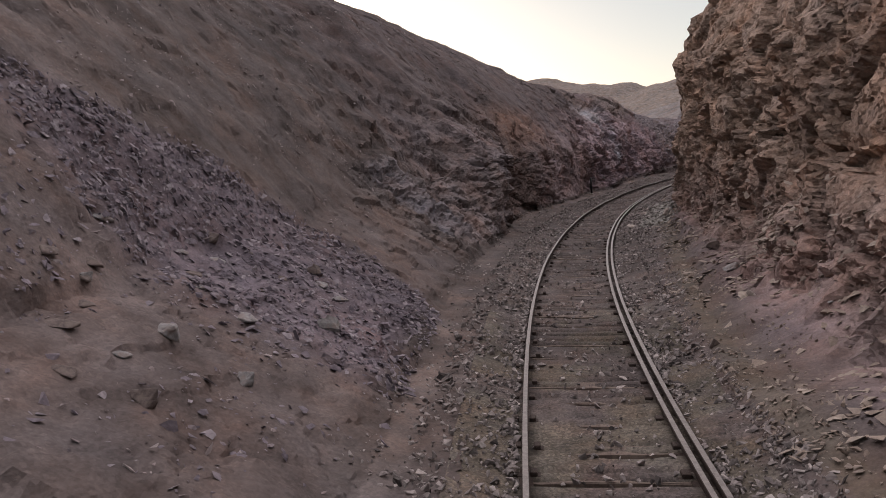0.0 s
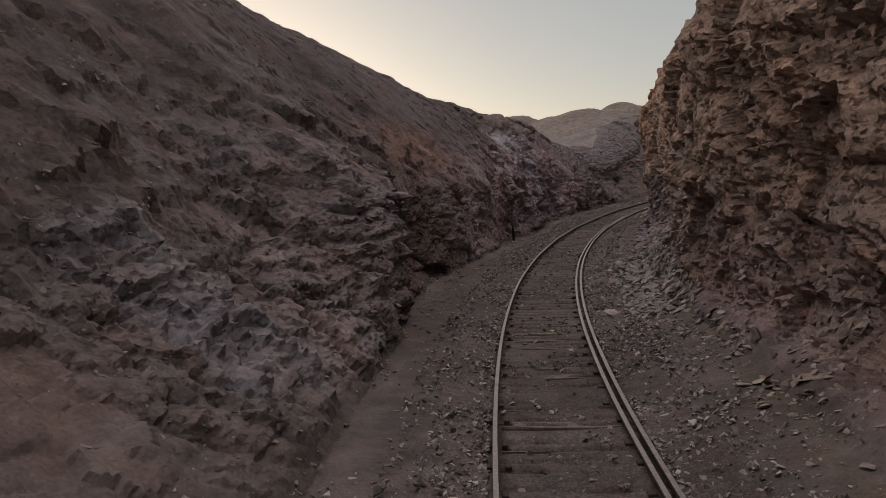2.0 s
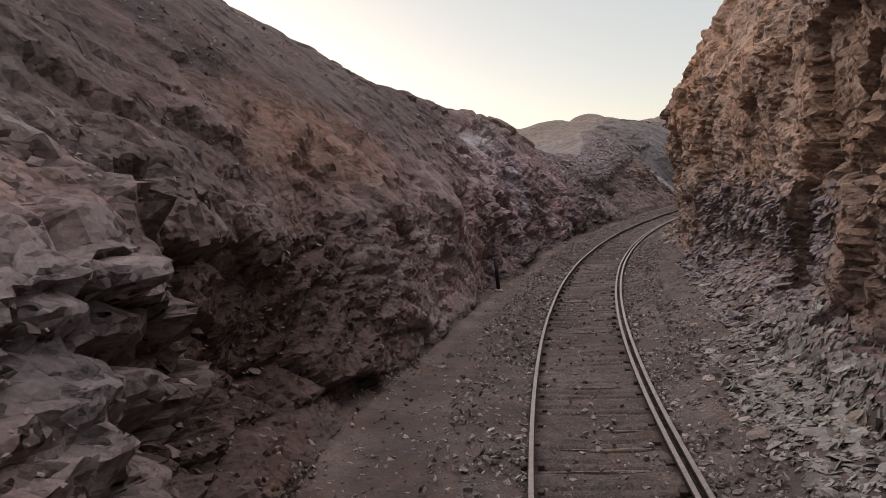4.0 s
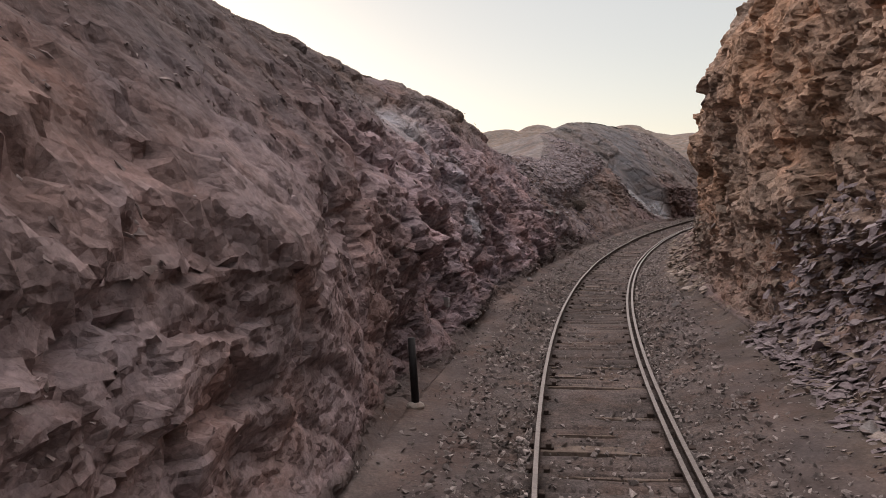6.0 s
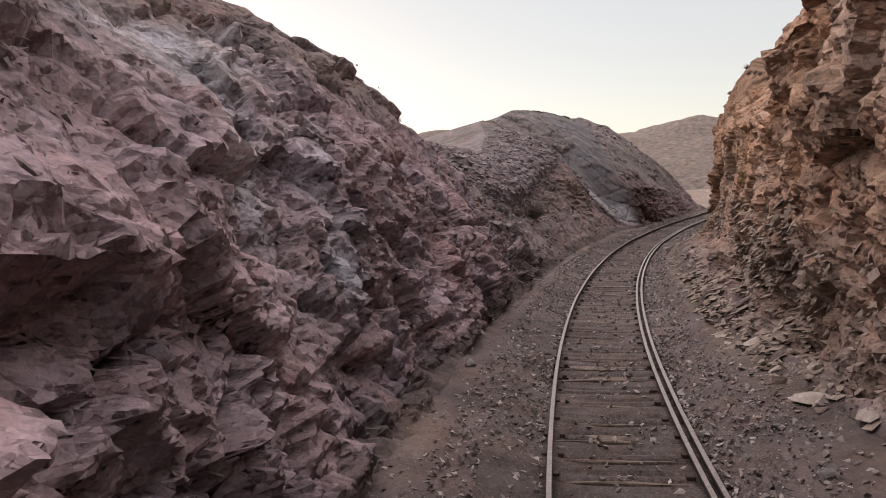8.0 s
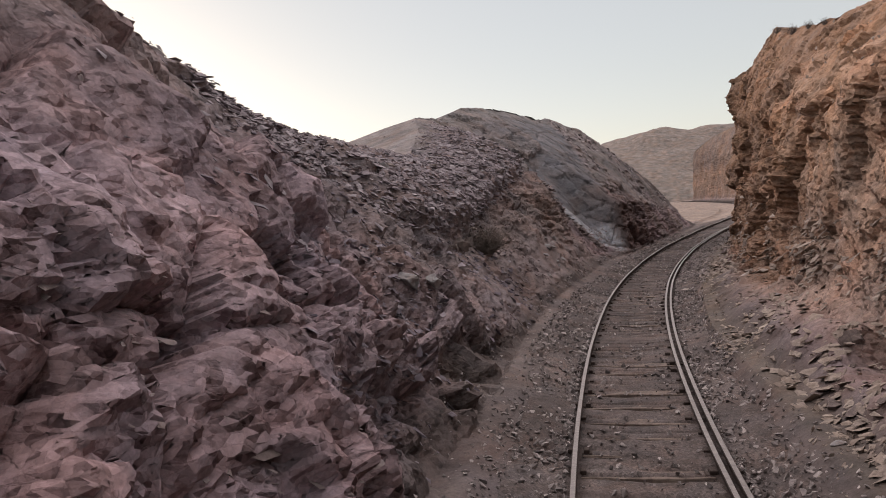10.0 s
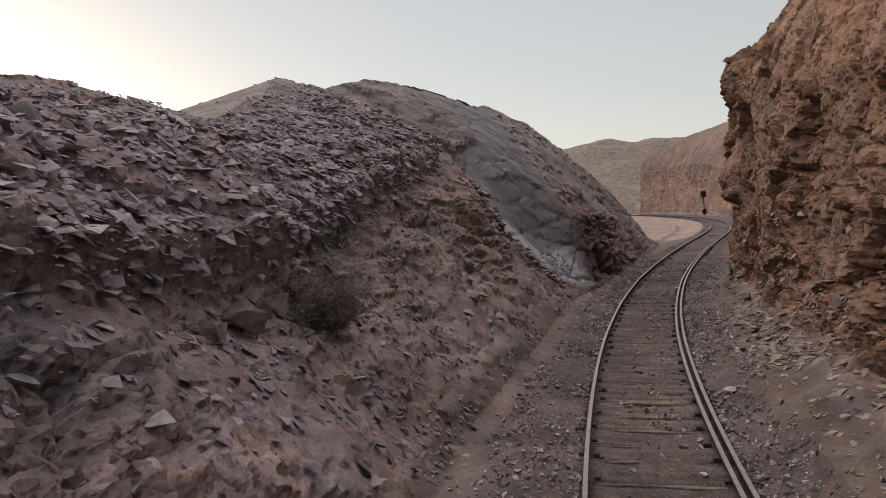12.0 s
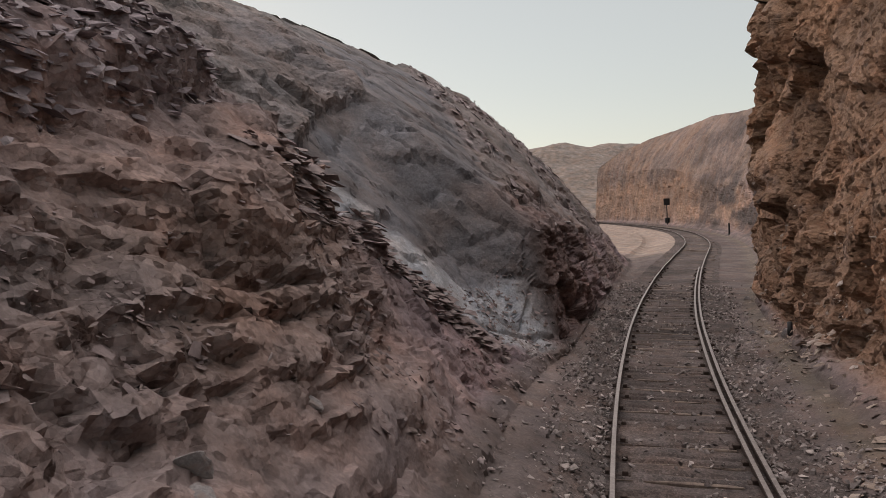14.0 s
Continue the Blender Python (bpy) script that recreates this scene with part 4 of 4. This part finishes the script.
strewn("slope_chips", QL, NL, between(SL, 18, 60, 4) * between(RL, 3.9, 4.7, 0.3) * np.clip(fine - 0.2, 0, 1), 5000, 0.05, 0.2, CHIPS, PLATES, 241, "dark clods of rock on a dusty slope", None, 0.4, 2.6, 0.05)
strewn("slate_slabs", QL, NL, between(SL, 71, 86, 3) * between(RL, 2.2, 4.5, 0.4) * (0.1 + fine) * (1 - np.clip(upper, 0, 1)), 3600, 0.05, 0.32, SLABS, SCREE, 261, "slate plates strewn down a dusty rock slope", (0.1, 0.0, 0.35), 0.2, 2.8, 0.08)
strewn("ground_chips", QL, NL, near * ((RL < 0.85) * (0.2 + clump) + 0.5 * (RL < 2.5) * fine) * keyed(SL, 0, 1, 60, 1, 75, 0.7, 120, 0.6), 11000, 0.03, 0.15, CHIPS, BALLAST, 271, "dark and pale gravel beside the rail", None, 0.4, 2.4)
strewn("slate_slabs", QL, NL, between(SL, 108, 128, 3) * between(RL, 4.0, 4.9, 0.2) * patchy * (1 - smooth_slab(SL, ZL)), 3000, 0.1, 0.5, SLABS, SHALE, 211, "grey slate rubble along the shoulder of a hill", None, 0.25)
strewn("rock_plates", QL, NL, open_slope * np.clip(WL - 0.45, 0, 1) * fine * (1 - np.clip(upper, 0, 1)) * (RL < 4.15) * keyed(SL, 0, 1.3, 33, 1.3, 40, 0.35, 52, 0.4, 57, 0.25, 78, 0.3, 84, 0.8), 6500, 0.06, 0.4, SLABS, PLATES, 161, "jutting plates of split purple slate", (0.05, 0.0, 0.7), 0.14, 2.6, 0.52)
clump = np.clip(0.3 + 2.5 * fractal(QR / 2.0, 3, 210), 0.02, 1)
fine = np.clip(0.3 + 2.5 * fractal(QR / 0.8, 3, 214), 0.03, 1)
near = np.clip((125 - SR) / 10, 0, 1) * (SR > 3)
heaps = keyed(SR, 0, 2.0, 24, 2.0, 27, 0.8, 31, 0.8, 33, 1.5, 40, 1.6, 50, 1.4, 58, 0.4, 63, 1.6, 72, 1.6, 78, 2.6, 90, 2.6, 94, 2.2, 100, 2.0, 104, 0.8, 125, 0.6)
strewn("rock_scree", QR, NR, near * heaps * (between(RR, 1.6, 3.25, 0.3) * (0.1 + clump) + 0.5 * (RR > 0.3) * (RR < 1.9) * np.clip(clump - 0.3, 0, 1)), 17000, 0.05, 0.36, SLABS, TANSTONE, 41, "flat broken stones piled along the foot of a cliff", (0, 0, 0.7), 0.3)
strewn("rock_scree", QR, NR, between(SR, 64.5, 76, 1.5) * between(RR, 1.6, 3.3, 0.3), 3600, 0.08, 0.42, SLABS, TANSTONE, 191, "heap of flat tan stones below a cliff", (0, 0, 0.7), 0.3, 2.0)
strewn("rock_scree", QR, NR, between(SR, 41, 54.5, 1.5) * (between(RR, 1.9, 3.25, 0.25) + 0.8 * between(RR, 0.9, 1.9, 0.3)), 7200, 0.08, 0.42, SLABS, DARKSHALE, 251, "heap of flat stones under a cliff", (0, 0, 0.8), 0.28, 2.2)
strewn("rock_scree", QR, NR, between(SR, 31.5, 42, 1.5) * (RR > 0.35) * (RR < 2.8) * (0.2 + clump), 9000, 0.07, 0.36, SLABS, OLIVESLATE, 201, "heap of flat grey stones beside the track", None, 0.3, 2.2)
strewn("rock_plates", QR, NR, near * np.clip(WR - 0.25, 0, 1) * (RR < 4.7) * fine, 4500, 0.06, 0.34, SLABS, ORANGEPLATES, 171, "jutting plates of split tan rock", (0.0, 0.1, 0.7), 0.16, 2.6, 0.5)
strewn("slope_chips", QR, NR, near * (RR > 0.3) * (RR < 4.9) * (1.05 - WR) * (0.05 + fine) * keyed(SR, 0, 3.5, 24, 3.0, 30, 1.2, 120, 1), 11000, 0.03, 0.16, CHIPS, TANSTONE, 181, "small stone chips scattered over the dusty ground", None, 0.5)
strewn("ground_chips", QR, NR, near * (RR < 1.15) * (0.25 + clump) * keyed(SR, 0, 1.6, 46, 1.3, 56, 0.7, 100, 0.7), 11000, 0.04, 0.17, CHIPS, BALLAST, 231, "dark and pale gravel over the ground beside the track", None, 0.4, 2.4)


def ballast(seed, n, lo, hi):
    rng = np.random.default_rng(seed)
    s = 4 + 116 * rng.random(n) ** 1.15
    outside = rng.random(n) < 0.8
    d = np.where(outside, np.sign(rng.random(n) - 0.5) * (0.97 + 1.1 * rng.random(n) ** 2.0), rng.uniform(-0.78, 0.62, n))
    d = np.clip(d, -2.1, 2.1)
    keep = fractal(np.column_stack([s, d * 2, 0 * s]) / 1.4, 3, 220) + rng.normal(0, 0.3, n) > np.where(outside, -0.55, 0.05)
    s, d = s[keep], d[keep]
    z = bed_height(s, d)
    p = on_line(s, d, z + 0.01)
    return p, np.tile(np.array((0.0, 0.0, 1.0)), (len(s), 1)), sizes_of(len(s), lo, hi, seed + 1, 2.5)


bp, bn, bs = ballast(51, 44000, 0.04, 0.17)
scatter("ballast", bp, bn, bs, [stone_shape(200 + k, 0.6, 7) for k in range(14)], BALLAST, 53, "dark angular ballast stones strewn along the rails", "ballast", 0.5)


# ---- single rocks that lie about ----
def rock_mesh(seed, flat, points=16):
    """A broken stone with chipped edges."""
    v, f = stone_shape(seed, flat, points)
    bm = bmesh.new()
    vs = [bm.verts.new(c) for c in v]
    for t in f:
        bm.faces.new([vs[k] for k in t])
    bmesh.ops.dissolve_limit(bm, angle_limit=0.12, verts=bm.verts, edges=bm.edges)
    bmesh.ops.bevel(bm, geom=bm.edges[:], offset=0.018, segments=1, affect="EDGES")
    if flat > 0.5:  # thick stones show broken, uneven sides
        bmesh.ops.triangulate(bm, faces=bm.faces)
        bmesh.ops.subdivide_edges(bm, edges=[e for e in bm.edges if e.calc_length() > 0.15], cuts=2, use_grid_fill=True)
        for v in bm.verts:
            v.co = v.co * (1 + 0.22 * noise.noise(v.co * 5 + Vector((seed, 0, 0)))) + Vector((0, 0, 0.05 * noise.noise(Vector((v.co.x * 3, v.co.y * 3, v.co.z * 14)))))
        bmesh.ops.triangulate(bm, faces=bm.faces)
    me = bpy.data.meshes.new("rock")
    bm.to_mesh(me)
    bm.free()
    return me


def rock_colour(name, colour, wear):
    return plain_material(name, colour, 0.9, 0.0, 9, 0.8, wear)


GREYROCK = rock_colour("grey_slate", (0.235, 0.222, 0.22), (0.22, 0.18, 0.165))
BROWNROCK = rock_colour("brown_rock", (0.125, 0.098, 0.09), (0.17, 0.135, 0.12))
PALEROCK = rock_colour("pale_tan_slab", (0.36, 0.31, 0.28), (0.26, 0.21, 0.18))
ROCKS = {}
for kind, mat in (("grey", GREYROCK), ("brown", BROWNROCK), ("pale", PALEROCK)):
    ROCKS[kind] = []
    for k in range(5):
        for flat in (0.22, 0.7):
            me = rock_mesh(500 + k, flat, 16 if flat < 0.5 else 10)
            me.materials.append(mat)
            ROCKS[kind].append(me)
WORDS = {"grey": "grey slate", "brown": "brown", "pale": "pale tan"}


def resting(q, s, d):
    """The place on a side of the cutting nearest to s and d."""
    p = on_line(np.array([s]), np.array([d]), 0.0)[0]
    return np.argmin((q[:, 0] - p[0]) ** 2 + (q[:, 1] - p[1]) ** 2)


def loose_rock(kind, number, place, up, size, turn, where):
    flat = number % 2 == 0
    ob = new("rock", ROCKS[kind][number % 10])
    z = Vector(up).normalized()
    x = Vector((math.cos(turn), math.sin(turn), 0)).cross(z).normalized()
    m = Matrix((x, z.cross(x), z)).transposed().to_4x4()
    ob.matrix_basis = Matrix.Translation(Vector(place) + z * size * (0.03 if flat else 0.12)) @ m @ Matrix.Scale(size, 4)
    return tagged(ob, f"{'flat' if flat else 'angular'} {WORDS[kind]} rock lying on {where}", "rock", "loose rocks")


def on_side(side, s, d, kind, number, size, turn, where, level=0.5, z=None):
    q, n = (QL, NL) if side < 0 else (QR, NR)
    k = resting(q, s, side * abs(d))
    if z is not None:
        k = np.argmin(((q - on_line(np.array([s]), np.array([side * abs(d)]), z)[0]) ** 2).sum(1))
    up = np.array((0, 0, 1.0)) * level + n[k] * (1 - level) * (1 if n[k][2] > 0 else -1)
    return loose_rock(kind, number, q[k], up, size, turn, where)


for s, d, kind, number, size, turn in ((61.8, 2.45, "pale", 0, 0.7, 0.3), (65.0, 2.42, "pale", 2, 0.6, 1.2), (60.6, 2.7, "pale", 4, 0.5, 2.2), (58.6, 2.75, "brown", 6, 0.6, 0.8), (32.3, 2.75, "pale", 1, 0.42, 0.4), (34.5, 2.6, "grey", 2, 0.6, 1.5), (36.5, 2.3, "grey", 4, 0.55, 0.2), (33.2, 2.3, "grey", 6, 0.5, 2.5), (86.0, 2.9, "pale", 1, 0.4, 0.9), (98.5, 2.6, "brown", 3, 0.45, 1.9), (106.0, 2.5, "grey", 5, 0.4, 0.1), (22.0, 3.2, "brown", 3, 0.5, 0.6), (27.0, 3.1, "brown", 5, 0.45, 2.6), (18.0, 3.0, "grey", 1, 0.4, 1.1)):
    on_side(1, s, d, kind, number, size, turn, "rubble under a cliff")
for s, d, kind, number, size, turn in ((55.8, 3.1, "grey", 5, 0.35, 0.3), (55.2, 3.0, "brown", 1, 0.3, 1.3), (13.2, 5.2, "grey", 0, 0.4, 1.0), (11.5, 5.8, "grey", 2, 0.35, 2.1), (14.3, 4.0, "grey", 4, 0.4, 0.4), (9.6, 7.8, "pale", 1, 0.28, 0.9), (89.5, 3.0, "grey", 6, 0.35, 1.6), (91.0, 2.7, "grey", 0, 0.4, 2.9)):
    on_side(-1, s, d, kind, number, size, turn, "a dusty slope")
for s, d, z, kind, number, size, turn in ((82.9, 4.2, 2.25, "brown", 1, 0.55, 0.2), (83.4, 4.2, 2.2, "brown", 3, 0.62, 1.4), (83.9, 4.2, 2.2, "brown", 5, 0.5, 2.3), (84.4, 4.2, 2.25, "brown", 7, 0.55, 0.9), (84.9, 4.15, 2.3, "brown", 9, 0.42, 2.6), (85.4, 4.2, 2.6, "pale", 0, 0.42, 0.5), (86.3, 4.0, 2.4, "grey", 2, 0.45, 1.8)):
    on_side(-1, s, d, kind, number, size, turn, "a slate ledge", 0.7, z)
on_side(-1, 75.6, 3.3, "grey", 1, 0.5, 0.7, "a dusty slope", 0.3, 2.1)
on_side(-1, 76.2, 3.2, "grey", 3, 0.42, 2.0, "a dusty slope", 0.3, 1.9)
b_slab = on_line(np.array([32.4]), np.array([1.45]), -0.05)[0]
loose_rock("pale", 0, b_slab, (0.15, -0.25, 1), 0.5, 0.6, "ballast beside a rail")
loose_rock("pale", 2, on_line(np.array([89.1]), np.array([1.3]), -0.06)[0], (0.05, -0.1, 1), 0.36, 1.9, "dust beside a rail")
rng = random.Random(77)
for _ in range(70):
    side = rng.choice((-1, 1, 1))
    s = rng.uniform(8, 118)
    d = rng.uniform(1.7, 2.7) if rng.random() < 0.6 else rng.uniform(2.6, 3.6)
    if side < 0 and d > 2.7:
        continue
    on_side(side, s, d, rng.choice(("grey", "brown", "pale", "brown")), rng.randrange(10), rng.uniform(0.14, 0.32), rng.uniform(0, 3), "dusty ground by the track", 0.75)

for side, s0, s1, d0, d1, count, kinds, where in ((1, 42, 54, 2.7, 3.9, 26, ("pale", "grey", "brown"), "stones under a cliff"), (1, 60, 76, 2.3, 3.1, 26, ("pale", "brown"), "stones under a cliff"), (1, 31.5, 44, 1.5, 2.9, 24, ("grey", "pale"), "gravel beside the track"), (-1, 8, 16, 3.2, 5.6, 22, ("grey", "brown"), "slate chips"), (-1, 79, 94, 4.6, 6.4, 30, ("grey", "brown"), "broken slate"), (-1, 87, 94, 2.7, 3.2, 12, ("grey",), "slate chips"), (1, 98, 112, 2.4, 3.1, 12, ("pale", "brown"), "rubble under a cliff")):
    for _ in range(count):
        on_side(side, rng.uniform(s0, s1), rng.uniform(d0, d1), rng.choice(kinds), 2 * rng.randrange(5) + (rng.random() < 0.25), rng.uniform(0.2, 0.42), rng.uniform(0, 3), where, 0.45)

# ---- the short black post by the track ----
def marker_post(s, d, high, ground):
    post = tagged(new("marker_post"), "short black iron post set in a whitewashed stone", "post", "marker posts")
    post.location = on_line(np.array([s]), np.array([d]), ground)[0]
    bm = bmesh.new()
    bmesh.ops.create_cone(bm, cap_ends=True, segments=14, radius1=0.058, radius2=0.052, depth=high)
    bmesh.ops.translate(bm, vec=(0, 0, high / 2 + 0.025), verts=bm.verts)
    bmesh.ops.bevel(bm, geom=[e for e in bm.edges if abs(e.verts[0].co.z - e.verts[1].co.z) < 0.01], offset=0.008, segments=2, affect="EDGES")
    part("shaft", bm, BLACK, post, "black painted iron shaft", True)
    bm = bmesh.new()
    bmesh.ops.create_icosphere(bm, subdivisions=2, radius=0.115)
    for v in bm.verts:
        v.co = Vector((v.co.x * 1.15, v.co.y, v.co.z * 0.6)) * (1 + 0.25 * noise.noise(v.co * 9))
    part("footing", bm, LIME, post, "whitewashed rough stone footing")


marker_post(50.3, -2.62, 0.95, 0.16)
marker_post(105.8, 2.5, 0.42, 0.0)

# ---- the far signal beside the track ----
signal = tagged(new("signal_post"), "distant black railway signal on a slim post", "railway signal")
x, y, z = on_line(np.array([205.0]), np.array([3.4]), -0.3)[0]
signal.matrix_basis = Matrix.Translation((x, y, z)) @ Euler((0, 0, -heading_at(205))).to_matrix().to_4x4()
bm = bmesh.new()
bmesh.ops.create_cone(bm, cap_ends=True, segments=12, radius1=0.09, radius2=0.07, depth=3.4)
bmesh.ops.translate(bm, vec=(0, 0, 1.7), verts=bm.verts)
part("pole", bm, BLACK, signal)
bm = bmesh.new()
bmesh.ops.create_cube(bm, size=1.0)
bmesh.ops.scale(bm, vec=(0.85, 0.12, 0.95), verts=bm.verts)
bmesh.ops.translate(bm, vec=(0, -0.08, 3.55), verts=bm.verts)
bmesh.ops.bevel(bm, geom=bm.edges[:], offset=0.03, segments=2, affect="EDGES")
part("signal_board", bm, BLACK, signal, "square black signal board")
bm = bmesh.new()
bmesh.ops.create_cube(bm, size=1.0)
bmesh.ops.scale(bm, vec=(1.1, 0.5, 0.7), verts=bm.verts)
bmesh.ops.translate(bm, vec=(0.3, 0.3, 0.9), verts=bm.verts)
bmesh.ops.bevel(bm, geom=bm.edges[:], offset=0.04, segments=1, affect="EDGES")
part("relay_box", bm, BLACK, signal, "dark relay box")
stub = tagged(new("trackside_post"), "thin dark post beside the far bend of the track", "post")
x, y, z = on_line(np.array([166.0]), np.array([3.6]), -0.35)[0]
stub.location = (x, y, z)
bm = bmesh.new()
bmesh.ops.create_cone(bm, cap_ends=True, segments=10, radius1=0.09, radius2=0.08, depth=1.3)
bmesh.ops.translate(bm, vec=(0, 0, 0.6), verts=bm.verts)
part("shaft", bm, BLACK, stub)

# ---- dry shrubs ----
TWIG = plain_material("dry_twigs", (0.12, 0.097, 0.085), 0.95, 0.0, 30, 0.3, (0.18, 0.15, 0.13))
LEAF = plain_material("dead_dusty_leaves", (0.105, 0.08, 0.066), 0.95, 0.0, 30, 0.3, (0.14, 0.112, 0.096))


def shrub(place, up, high, twigs, seed, label):
    rnd = random.Random(seed)
    ob = tagged(new("dry_shrub"), label, "shrub")
    ob.location = place
    verts, faces, lv, lf = [], [], [], []
    for _ in range(twigs):
        way = Vector((rnd.gauss(0, 0.6), rnd.gauss(0, 0.6), rnd.uniform(0.25, 1.1))) + Vector(up) * 0.5
        way.normalize()
        at = Vector((rnd.gauss(0, 0.07), rnd.gauss(0, 0.07), -0.04)) * high
        r = rnd.uniform(0.003, 0.007)
        length = high * rnd.uniform(0.5, 1.0)
        for step in range(4):
            side = way.cross(Vector((rnd.random(), rnd.random(), rnd.random()))).normalized()
            other = way.cross(side)
            k = len(verts)
            for f in (0, 2.094, 4.189):
                verts.append(at + (side * math.cos(f) + other * math.sin(f)) * r)
            if step:
                for a in range(3):
                    faces.append((k - 3 + a, k - 3 + (a + 1) % 3, k + (a + 1) % 3))
                    faces.append((k - 3 + a, k + (a + 1) % 3, k + a))
                for _ in range(3):
                    c = at + Vector((rnd.gauss(0, 0.035), rnd.gauss(0, 0.035), rnd.gauss(0, 0.035))) * high
                    g = Vector((rnd.gauss(0, 1), rnd.gauss(0, 1), rnd.gauss(0, 1))).normalized()
                    h = g.orthogonal().normalized()
                    size = rnd.uniform(0.012, 0.035) * high
                    j = len(lv)
                    lv.extend((c - g * size * 1.6, c + h * size * 0.5, c + g * size * 1.6))
                    lf.append((j, j + 1, j + 2))
            at = at + way * length / 4
            way = (way + Vector((rnd.gauss(0, 0.25), rnd.gauss(0, 0.25), rnd.gauss(-0.05, 0.2)))).normalized()
            r *= 0.75
    for name, v, f, mat in (("stem", verts, faces, TWIG), ("foliage", lv, lf, LEAF)):
        piece = new(name, shape(name, np.array([tuple(c) for c in v]), np.array(f), mat))
        piece.parent = ob
    return ob


for s, d, z, high, twigs, seed, words in ((84.9, 3.7, 2.1, 1.15, 330, 1, "brown dry shrub growing under a slate ledge"), (90.5, 4.6, 4.2, 0.45, 80, 3, "small dry shrub at the lip of a slope")):
    k = np.argmin(((QL - on_line(np.array([s]), np.array([-d]), z)[0]) ** 2).sum(1))
    shrub(QL[k], NL[k] * (1 if NL[k][2] > 0 else -1), high, twigs, seed, words)
for s, d, high, twigs, seed in ((92.0, 5.3, 0.5, 90, 11), (90.0, 5.5, 0.4, 70, 12), (96.5, 5.2, 0.45, 80, 13), (88.0, 5.6, 0.35, 60, 14)):
    k = resting(QR, s, d)
    shrub(QR[k], (0, 0, 1), high, twigs, seed, "small dry shrub on top of a cliff")
